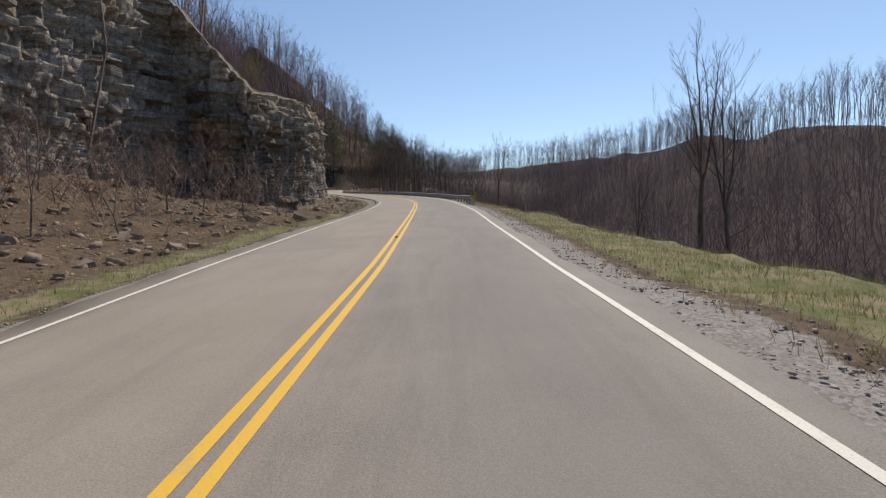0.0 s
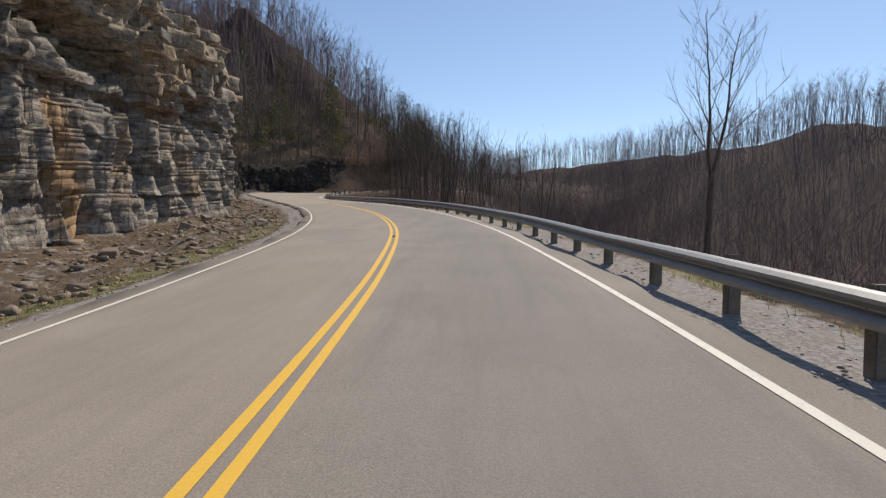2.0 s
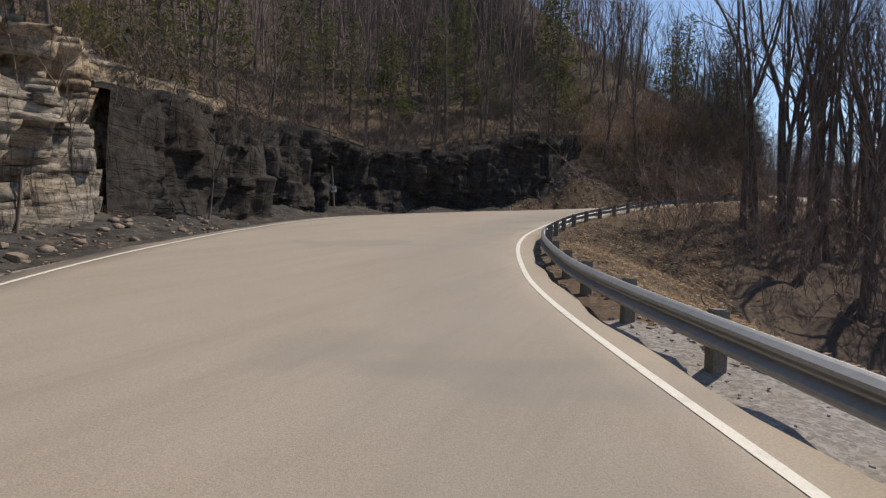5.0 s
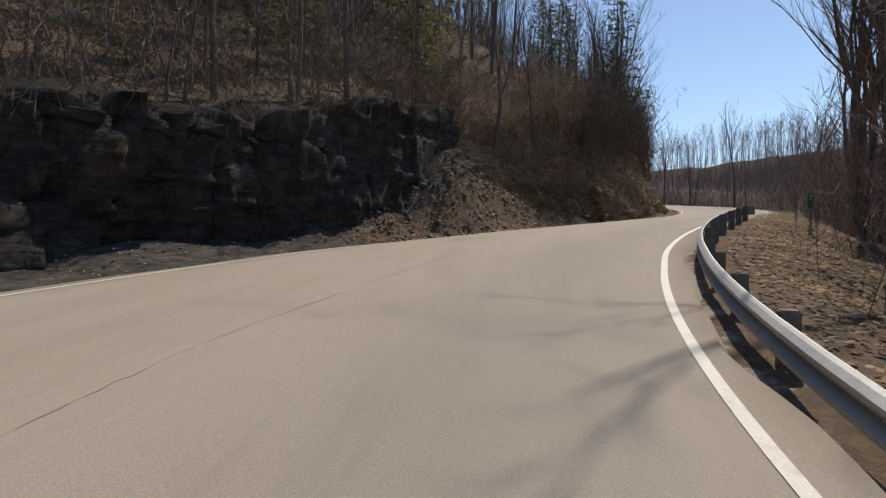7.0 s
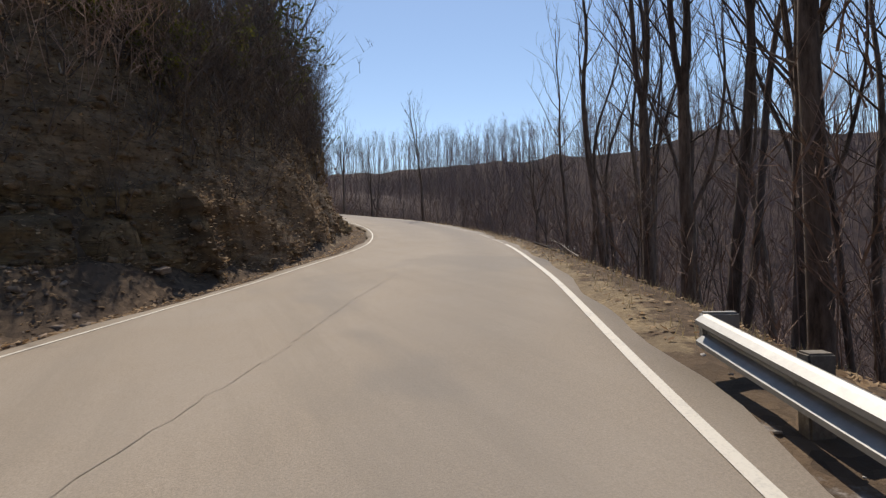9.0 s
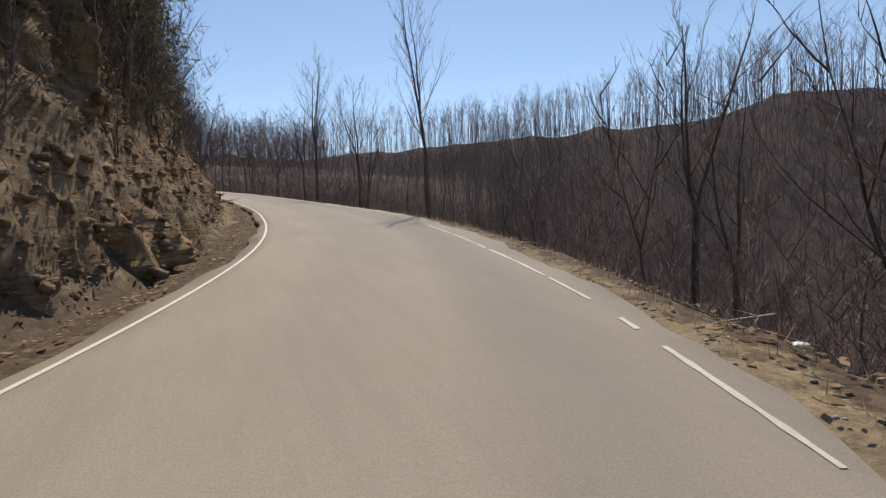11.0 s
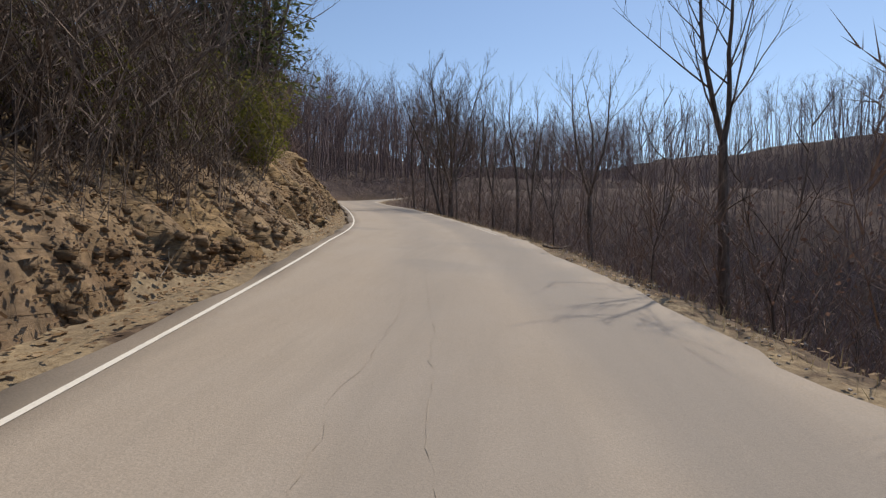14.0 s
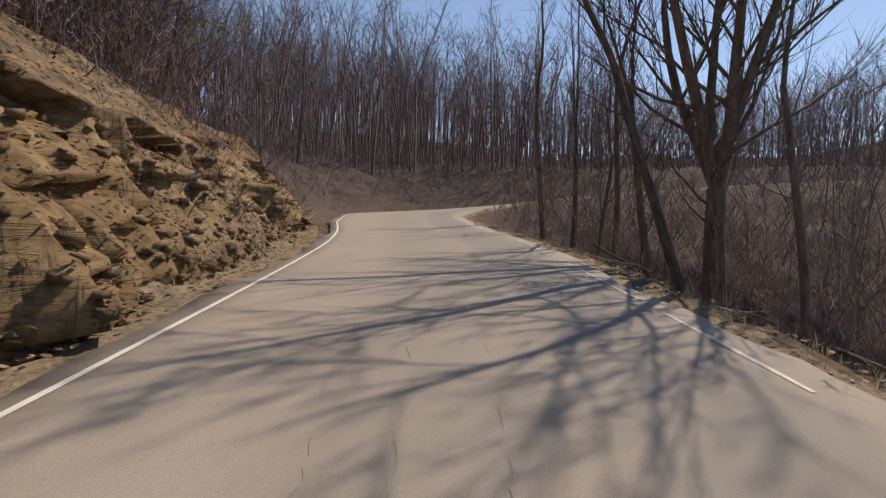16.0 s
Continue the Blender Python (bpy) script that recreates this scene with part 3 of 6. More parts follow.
def build_road():
    s = np.arange(-20, STATION[-1] - 1, 0.5)
    lats = np.array([-1, -0.99, -0.8, -0.62, -0.45, -0.25, -0.08, 0.08, 0.25, 0.45, 0.62, 0.8, 0.99, 1.0])
    shoulder = np.interp(s, [0, 50, 100, 150, 175, 230], [0.45, 0.5, 0.45, 0.32, 0.3, 0.3])
    rows = []
    for k, l in enumerate(lats):
        up = 0.0 if 0 < k < len(lats) - 1 else -0.2
        wob = 0.06 * np.sin(s * 0.9 + k) + 0.05 * np.sin(s * 2.3 + 2 * k) if k in (0, 1, len(lats) - 1, len(lats) - 2) else 0
        if k > len(lats) - 3:
            wob = wob + np.interp(s, [158, 166], [0, 1]) * np.array([0.12 * noise.noise(Vector((v * 0.4, 0, 3.0))) + 0.16 * noise.noise(Vector((v * 1.3, 0, 8.0))) for v in s])
        rows.append(on_road(s, l * (half(s) + shoulder) + wob, up))
    v = np.stack(rows, 1)
    me = fast_mesh("road", v.reshape(-1, 3), grid_faces(len(s), len(lats))[:, ::-1], ASPHALT, True)
    # half-strength paling left of the middle is glare put into the colour
    for name, val in (("old", np.maximum(np.repeat(np.clip((s - 98.5) / 1.0, 0, 1), len(lats)), np.tile(np.interp(lats, [-0.1, 0.05], [0.5, 0.0]), len(s)))),
                      ("track", np.tile([0, 0, 0, 0.1, 0, .05, 0, 0, 0.3, 0.75, 0.8, 0.4, 0.2, 0.2], len(s)) * np.repeat(np.interp(s, [98, 100, 160], [1.0, 0.55, 0.75]), len(lats)) + np.repeat(np.clip((s - 160) / 20, 0, 1), len(lats)) * np.tile([0, 0, 0, 0, .05, .5, .6, .5, .05, .6, .65, .35, 0, 0], len(s)))):
        me.attributes.new(name, "FLOAT", "POINT").data.foreach_set("value", np.asarray(val, np.float32))
    return tagged(new("road", me), "two-lane worn asphalt road climbing along the hillside", "road", kind="structure")


def strip(s, lat, wide, up):
    """A painted strip along the road."""
    v = np.stack([on_road(s, lat - wide / 2, up), on_road(s, lat + wide / 2, up)], 1)
    return v.reshape(-1, 3), grid_faces(len(s), 2)[:, ::-1]


def build_mark(name, spans, lat_of, wide, material, label, ragged=0.0):
    vs, fs, n = [], [], 0
    rnd = random.Random(len(spans) * 7 + len(name))
    for a, b in spans:
        s = np.arange(a, b + 0.01, 0.5 if b - a > 2 else 0.2)
        w = wide * (1 + ragged * np.array([rnd.uniform(-1, 0.3) for _ in s]))
        v, f = strip(s, lat_of(s), w, 0.006)
        vs.append(v)
        fs.append(f + n)
        n += len(v)
    me = fast_mesh(name, np.concatenate(vs), np.concatenate(fs), material)
    return tagged(new(name, me), label, "road marking", kind="structure")


ground = build_ground()
road = build_road()
build_mark("edge_line", [(-20, 163.2)], lambda s: half(s), 0.10, WHITE_PAINT, "solid white edge line on the valley side")
build_mark("worn_edge_line", [(163.5, 166.1), (166.7, 168.5), (169.0, 169.5), (170.2, 171.6), (171.8, 174.8), (175, 178.1), (178.3, 181), (192.5, 195.2), (197.2, 198.9), (203.6, 204.3), (221.5, 225.5), (227.2, 229.0), (236.5, 237.3), (238.7, 241.4), (242, 247), (248, 262)],
           lambda s: half(s) - np.interp(s, [163, 170, 175, 181, 195, 203, 224, 240], [0, 0.03, 0.3, 0.42, 0.4, 0.45, 0.25, 0.1]), 0.07, WORN_PAINT, "broken and worn white edge line on the valley side", 0.5)
build_mark("edge_line", [(-20, 150)], lambda s: -half(s), 0.078, WHITE_PAINT, "solid white edge line on the hill side")
build_mark("edge_line", [(150, 300)], lambda s: -half(s), 0.064, WHITE_PAINT, "solid white edge line on the hill side")
for off in (-0.097, 0.097):
    build_mark("centre_line", [(-20, 100)], lambda s: np.interp(s, STATION, MARK) + off, 0.10, YELLOW_PAINT, "double yellow centre line, one stripe")

# ---- the rock cut ----
def hash01(*k):
    h = math.sin(sum(a * b for a, b in zip(k, (12.9898, 78.233, 37.719, 4.581)))) * 43758.5453
    return h - math.floor(h)


def layers(seed, low, high):
    """Bed boundaries in metres, thin or thick."""
    out, z, k = [], -1.5, 0
    while z < 20:
        t = low + (high - low) * hash01(k, seed) ** 1.6
        out.append((z, t))
        z += t
        k += 1
    return out


BEDS = [b for b in layers(3, 0.14, 0.5) if b[0] < 5.0]
LIP = len(BEDS)                      # heavy sandstone from here up
while BEDS[-1][0] < 17:
    BEDS.append((BEDS[-1][0] + BEDS[-1][1], 0.36 + 0.75 * hash01(len(BEDS), 7.3) ** 1.4))
CLIFF_ROWS = [b + t * v for k, (b, t) in enumerate(BEDS) for v in ((0.02, 0.14, 0.98) if k < LIP else (0.015, 0.11, 0.45, 0.8, 0.985))]


def bed_shift(u):
    return 0.5 * noise.noise(Vector((u * 0.06, 0, 7.0))) + 0.2 * noise.noise(Vector((u * 0.17, 3.0, 7.0)))


def bed_at(beds, z):
    lo, hi = 0, len(beds) - 1
    while lo < hi:
        m = (lo + hi + 1) // 2
        if beds[m][0] <= z:
            lo = m
        else:
            hi = m - 1
    return lo


def cliff_toe(s):
    up = np.array(UPHILL)
    return np.interp(s, up[:, 0], up[:, 1]), np.interp(s, up[:, 0], up[:, 2]), np.interp(s, up[:, 0], up[:, 4])


def block_offset(u, z, tall=False):
    """How far the rock stands out at u metres along the face and height z: jointed beds below, heavy overhanging ledges above."""
    zz = z + bed_shift(u)
    k = bed_at(BEDS, zz)
    top = k >= LIP
    v = (zz - BEDS[k][0]) / BEDS[k][1]
    w = (0.8 + 1.5 * hash01(k, 1.7)) if top else (0.4 + 0.8 * hash01(k, 1.7))
    x = u / w + hash01(k, 8.1) * 5
    cell = math.floor(x)
    f = x - cell
    # heavy blocks that take in a few beds, each with its own depth and slant
    kg = k if top else k // (7 if tall else 5)
    wg = (1.3 + 1.6 * hash01(kg, 1.1)) if top else (0.8 + 1.3 * hash01(kg, 1.1))
    xg = u / wg + hash01(kg, 5.1) * 7 + 0.12 * noise.noise(Vector((u * 0.8, z * 1.3, 3.0)))
    cg = math.floor(xg)
    fg = xg - cg
    off = (0.55 if top else 0.42) * (hash01(kg, cg, 2.2) - 0.5)
    off += (fg - 0.5) * wg * 0.55 * (hash01(kg, cg, 4.4) * 2 - 1)
    step = 1 if top else 7 if tall else 5
    low, last = BEDS[kg * step], BEDS[min(kg * step + step, len(BEDS)) - 1]
    tall_by = last[0] + last[1] - low[0]
    off += ((zz - low[0]) / tall_by - 0.5) * tall_by * 0.42 * (hash01(kg, cg, 6.1) * 2 - 1)
    off += (0.14 if top else 0.04 if tall else 0.06) * (hash01(k, cell, 2.6) - 0.5) + (f - 0.5) * w * (0.2 if top else 0.06) * (hash01(k, cell, 3.8) * 2 - 1)
    # upright joints that run through many beds
    c = u / 1.35 + 0.3 * noise.noise(Vector((u * 0.25, z * 0.22, 12.0)))
    col = math.floor(c)
    g = c - col
    run = math.floor(z / 2.9 + 2 * hash01(col, 9.1))
    off += 0.8 * (hash01(col, run, 7.7) - 0.5) + 0.95 * (g - 0.5) * (hash01(col, run, 3.9) * 2 - 1)
    m = math.floor(u / 4.6 + 0.3 * noise.noise(Vector((u * 0.2, z * 0.2, 0))))
    off += 0.8 * (hash01(m, 5.5) - 0.5)
    # narrow splinters, broken off at uneven heights
    if not top:
        n = math.floor(u / 0.46 + 0.15 * noise.noise(Vector((u, z * 0.5, 2.0))))
        off += 0.36 * (hash01(n, math.floor(z / 1.1 + 3 * hash01(n, 4.2)), 1.9) - 0.5)
        if LIP - k < 3:
            off -= 0.35 * hash01(math.floor(u / 5.3), 2.9)
    else:
        off += 0.15 + 0.45 * hash01(k, math.floor(u / 4.3), 6.6)
    # some bed joints weathered open
    if v < 0.13:
        off -= 0.03
    if v < 0.12 and hash01(k, cg, 9.7) > (0.5 if top else 0.82):
        off -= 0.22
    if min(fg, 1 - fg) * wg < 0.06:
        off -= 0.15
    if min(g, 1 - g) < 0.035:
        off -= 0.32
    return off + 0.8 * noise.noise(Vector((u * 0.07, z * 0.09, 4.0)))


# undercut hollows: station, height of the roof, half length, depth of the hollow below the roof, how deep
HOLLOWS = [(76, 7.6, 4.6, 2.4, 2.2), (87, 6.6, 2.6, 2.6, 2.0), (67.5, 6.2, 1.6, 1.4, 1.1), (97.5, 7.0, 3.2, 3.0, 2.0), (103, 2.6, 1.1, 1.0, 0.8), (107.5, 5.2, 1.2, 0.9, 0.7),
           (106.5, 4.2, 1.2, 0.7, 0.6), (110.5, 3.1, 1.5, 0.8, 0.8), (114, 2.9, 1.0, 0.6, 0.6), (56, 6.6, 1.4, 1.5, 0.7),
           (206, 2.6, 1.6, 1.0, 0.9), (218.5, 2.2, 1.4, 1.1, 1.1), (237.8, 3.0, 1.0, 1.1, 1.2), (242.3, 3.0, 1.3, 0.8, 1.0), (245.8, 2.5, 1.2, 0.8, 1.0), (249.8, 2.6, 0.8, 0.7, 0.9), (256, 2.2, 0.7, 0.9, 0.8), (234.5, 2.4, 1.0, 1.1, 1.4)]


def hollow(s, z):
    out = 0.0
    for at, roof, ln, tall, deep in HOLLOWS:
        a, b = abs(s - at) / ln, (roof - 0.2 * (s - at) - z) / tall
        if a < 1 and 0 < b < 1:
            out += deep * (1 - a ** 4) * (1 - b)
    return out


def build_face(name, s0, s1, du, nv, material, kind):
    """A bedded rock face along the uphill side between two stations."""
    # columns at even steps along the foot of the face
    fine = np.arange(s0, s1, 0.02)
    line = on_road(fine, -(half(fine) + cliff_toe(fine)[0]))
    run = np.r_[0, np.cumsum(np.linalg.norm(np.diff(line[:, :2], axis=0), axis=1))]
    s = np.interp(np.arange(0, run[-1], du), run, fine)
    toe, tz, hc = cliff_toe(s)
    up = np.array(UPHILL)
    back = np.interp(s, up[:, 0], up[:, 3]) - toe
    foot = on_road(s, -(half(s) + toe))
    t = np.gradient(foot[:, :2], axis=0)
    t /= np.linalg.norm(t, axis=1)[:, None]
    outw = np.stack([t[:, 1], -t[:, 0]], 1)
    arc = s0 * 1.1 + np.r_[0, np.cumsum(np.linalg.norm(np.diff(foot[:, :2], axis=0), axis=1))]
    verts = np.zeros((len(s), nv + 3, 3))
    sand = np.zeros((len(s), nv + 3))
    stain = np.zeros((len(s), nv + 3))
    black = np.zeros((len(s), nv + 3))
    for i in range(len(s)):
        fade = min(1, max(0, (s1 - s[i]) / 5), max(0, (s[i] - s0) / 3 + (kind == "cliff")))
        for j in range(nv):
            r = j / (nv - 1)
            z = -0.8 + (hc[i] + 1.1) * r
            a = arc[i]
            if kind == "cliff":
                z = min(max(CLIFF_ROWS[j] - bed_shift(a), -0.8), hc[i] + 0.3)
            if kind == "cliff":
                o = 0.9 * block_offset(a, z, s[i] < 70) * (0.35 + 0.65 * fade) * (1 - 0.3 * min(1, max(0, 1 - z / (0.6 * hc[i]))) * min(1, max(0, (s[i] - 54) / 6))) - 0.10 * (z + 0.8) - hollow(s[i], z)
                tone = 0.4 * min(1, max(0, (s[i] - 66) / 10)) - 0.28 + min(1, max(0, (z / max(hc[i], 1) - 0.6) * 1.6)) + 0.25 * (hash01(int(a / 9), 3.3) - 0.3)
            elif kind == "shale":
                z *= 0.82 + 0.3 * noise.noise(Vector((a * 0.22, 4.0, 6.0))) + 0.12 * noise.noise(Vector((a * 0.9, 2.0, 6.0)))
                o = (0.5 * block_offset(a, z) + 0.6 * noise.noise(Vector((a * 0.3, z * 0.4, 6.0)))) * fade - 0.25 * back[i] * r + 0.5 * r * r + 0.2
                tone = 0.3 * max(0, r - 0.85)
            else:
                wet = min(1, 2 * max(0, 1 - abs(s[i] - 152.5) / 6.5)) * min(1, max(0, (2.5 - z) / 0.4))
                ledge = wet + min(1, max(0.15, (s[i] - 158) / 18)) * max(0, min(1, 2.2 * noise.noise(Vector((a * 0.13, z * 0.35, 8.0))) + 0.45 + 0.4 * (r - 0.5)))
                o = (0.85 * block_offset(a, z) * ledge + 0.4 * noise.noise(Vector((a * 0.35, z * 0.5, 2.0))) + 0.12 * noise.noise(Vector((a * 1.3, z * 1.6, 5.0)))) * fade
                o += 0.35 * math.sin(r * 3.1) - back[i] * max(0, r) - hollow(s[i], z)
                tone = 0.05 + 0.1 * min(1, max(0, (s[i] - 165) / 15)) + 0.3 * ledge + 0.1 * min(1, max(0, (s[i] - 197) / 20))
                black[i, j] = min(1, 1.6 * wet)
            if kind == "shale":
                o -= 3.0 * max(0, 1 - (s1 - s[i]) / 7) ** 2
            elif kind == "dirt":
                o -= 3.0 * max(0, 1 - (s[i] - s0) / 5) ** 2
            verts[i, j] = (foot[i, 0] + outw[i, 0] * o, foot[i, 1] + outw[i, 1] * o, foot[i, 2] + z)
            sand[i, j] = tone
            if kind == "cliff":
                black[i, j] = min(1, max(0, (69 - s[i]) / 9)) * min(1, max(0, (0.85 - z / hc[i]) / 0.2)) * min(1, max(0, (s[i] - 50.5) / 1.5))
                stain[i, j] = max(0, 1 - abs(s[i] - 75.2 + 0.2 * z) / 1.6) * min(1, max(0, (5.8 - z) / 1.4)) + 0.7 * max(0, 1 - abs(s[i] - 101 + 0.1 * z) / 0.9)
        for q, (bk, rise) in enumerate(((1.0, 0.25), (2.2, 0.6), (4.0, 0.2))):
            e = verts[i, nv - 1]
            verts[i, nv + q] = (e[0] - outw[i, 0] * bk, e[1] - outw[i, 1] * bk, e[2] + rise + 0.3 * noise.noise(Vector((arc[i] * .4, q, 2.0))))
            sand[i, nv + q] = 0.3 if kind == "dirt" else -0.3
            black[i, nv + q] = 0.0 if kind == "dirt" else 1.0
    quads = grid_faces(len(s), nv + 3)
    flat = verts.reshape(-1, 3)
    spread = np.linalg.norm(flat[quads[:, 0]] - flat[quads[:, 2]], axis=1) * np.linalg.norm(flat[quads[:, 1]] - flat[quads[:, 3]], axis=1)
    quads = quads[(spread > 1e-6) & (np.linalg.norm(flat[quads[:, 0]] - flat[quads[:, 1]], axis=1) + np.linalg.norm(flat[quads[:, 0]] - flat[quads[:, 3]], axis=1) > 1e-4) & (np.minimum(np.linalg.norm(flat[quads[:, 1]] - flat[quads[:, 2]], axis=1), np.linalg.norm(flat[quads[:, 0]] - flat[quads[:, 1]], axis=1)) > 1e-5)]
    me = fast_mesh(name, flat, quads, material)
    me.attributes.new("sandstone", "FLOAT", "POINT").data.foreach_set("value", sand.astype(np.float32).ravel())
    me.attributes.new("stain", "FLOAT", "POINT").data.foreach_set("value", stain.astype(np.float32).ravel())
    me.attributes.new("black", "FLOAT", "POINT").data.foreach_set("value", black.astype(np.float32).ravel())
    return new(name, me), verts, outw, s


cliff = tagged(new("rock_cliff"), "blasted roadside cliff of grey shale under tan sandstone ledges", "cliff", kind="structure")
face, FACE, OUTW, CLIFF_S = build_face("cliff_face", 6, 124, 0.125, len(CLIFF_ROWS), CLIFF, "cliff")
face.parent = cliff
shale_cut = tagged(new("shale_cut"), "steep cut of black shale below the wooded slope", "rock cut", kind="structure")
shale_face, SHALE_V, SHALE_OUT, SHALE_S = build_face("shale_face", 119, 149, 0.18, 40, SHALE, "shale")
shale_face.parent = shale_cut
dirt_cut = tagged(new("dirt_cut"), "rough tan cut bank of soil and broken sandstone ledges", "rock cut", kind="structure")
dirt_face, DIRT_V, DIRT_OUT, DIRT_S = build_face("dirt_face", 143, 260, 0.15, 54, CUT, "dirt")
dirt_face.parent = dirt_cut


def stone_mesh(seed, material):
    """An angular broken block about a metre across."""
    rnd = random.Random(seed)
    bm = bmesh.new()
    pts = [bm.verts.new((sx * rnd.uniform(0.35, 0.55), sy * rnd.uniform(0.3, 0.5), sz * rnd.uniform(0.25, 0.42))) for sx in (-1, 1) for sy in (-1, 1) for sz in (-1, 1)]
    for _ in range(4):
        a = rnd.uniform(0, 6.28)
        pts.append(bm.verts.new((0.5 * math.cos(a), 0.5 * math.sin(a), rnd.uniform(-0.3, 0.3))))
    bmesh.ops.convex_hull(bm, input=bm.verts[:])
    for v in [v for v in bm.verts if not v.link_faces]:
        bm.verts.remove(v)
    bmesh.ops.bevel(bm, geom=bm.edges[:], offset=0.025, segments=1, affect="EDGES")
    me = bpy.data.meshes.new("block")
    bm.to_mesh(me)
    bm.free()
    me.materials.append(material)
    return me


CLIFF_BLOCKS = [stone_mesh(k, CLIFF) for k in range(8)]
CUT_BLOCKS = [stone_mesh(20 + k, CUT) for k in range(6)]
SLABS = [stone_mesh(60 + k, SHALE) for k in range(5)]
rock_rnd = random.Random(8)


def stud(parent, grid, outw, stations, s_range, j_range, count, meshes, size, flat=1.0):
    """Blocks that stand out of a rock face, each a piece of its own."""
    ids = [i for i in range(len(stations)) if s_range[0] < stations[i] < s_range[1]]
    for _ in range(count):
        i, j = rock_rnd.choice(ids), rock_rnd.randint(*j_range)
        p = Vector(grid[i, j]) - Vector((*outw[i], 0)) * rock_rnd.uniform(0.12, 0.32)
        ob = new("block", rock_rnd.choice(meshes))
        k = rock_rnd.uniform(*size)
        ob.matrix_world = Matrix.Translation(p) @ Matrix.Rotation(math.atan2(outw[i][1], outw[i][0]) + rock_rnd.uniform(-0.35, 0.35), 4, "Z") @ Euler((rock_rnd.uniform(-.15, .15), rock_rnd.uniform(-.2, .2), 0)).to_matrix().to_4x4() @ Matrix.Diagonal((k * rock_rnd.uniform(0.7, 1.1), k * rock_rnd.uniform(0.8, 1.7), k * flat * rock_rnd.uniform(0.5, 1.1), 1))
        ob.parent = parent


stud(cliff, FACE, OUTW, CLIFF_S, (20, 117), (3 * LIP, 3 * LIP + 34), 150, CLIFF_BLOCKS, (0.3, 0.8))
stud(cliff, FACE, OUTW, CLIFF_S, (20, 117), (14, 3 * LIP), 110, CLIFF_BLOCKS, (0.2, 0.55))
stud(dirt_cut, DIRT_V, DIRT_OUT, DIRT_S, (150, 256), (3, 46), 280, CUT_BLOCKS, (0.14, 0.46), 0.6)

stud(shale_cut, SHALE_V, SHALE_OUT, SHALE_S, (122, 138), (4, 36), 60, SLABS, (0.3, 1.0), 0.5)
# ---- trees ----
def tube(path, radii, sides, verts, faces):
    """Adds a tapered tube along the path."""
    n0 = len(verts)
    n = len(path)
    for i, (p, r) in enumerate(zip(path, radii)):
        d = (path[min(i + 1, n - 1)] - path[max(i - 1, 0)]).normalized()
        a = d.cross(Vector((0.31, 0.87, 0.39))).normalized()
        b = d.cross(a)
        for k in range(sides):
            w = 2 * math.pi * k / sides
            verts.append(p + a * (r * math.cos(w)) + b * (r * math.sin(w)))
    for i in range(n - 1):
        for k in range(sides):
            q = n0 + i * sides
            faces.append((q + k, q + (k + 1) % sides, q + sides + (k + 1) % sides, q + sides + k))


def grow(rnd, start, way, length, radius, level, out, curl=0.25, lift=0.15, steps=None, taper=0.83):
    """A wandering limb as a path with radii, and its side limbs."""
    n = steps or (7 if level == 0 else 6 if level == 1 else 3)
    p, d = start.copy(), way.normalized()
    path, rad = [p.copy()], [radius]
    for i in range(n):
        wob = Vector((rnd.uniform(-1, 1), rnd.uniform(-1, 1), rnd.uniform(-0.6, 0.8)))
        d = (d + wob * curl * (0.5 if level == 0 else 1) + Vector((0, 0, lift))).normalized()
        p = p + d * (length / n)
        path.append(p.copy())
        rad.append(radius * (1 - (i + 1) / n * taper))
    out.append((path, rad, level))
    return path, rad, d


def fibre(rnd, p, q, wide, verts, faces):
    """A thin tapered three-sided twig."""
    d = (q - p).normalized()
    a = d.cross(Vector((rnd.uniform(-1, 1), rnd.uniform(-1, 1), rnd.uniform(-1, 1)))).normalized()
    b = len(verts)
    verts += [p + a * wide, p - a * wide, q]
    faces.append((b, b + 1, b + 2))


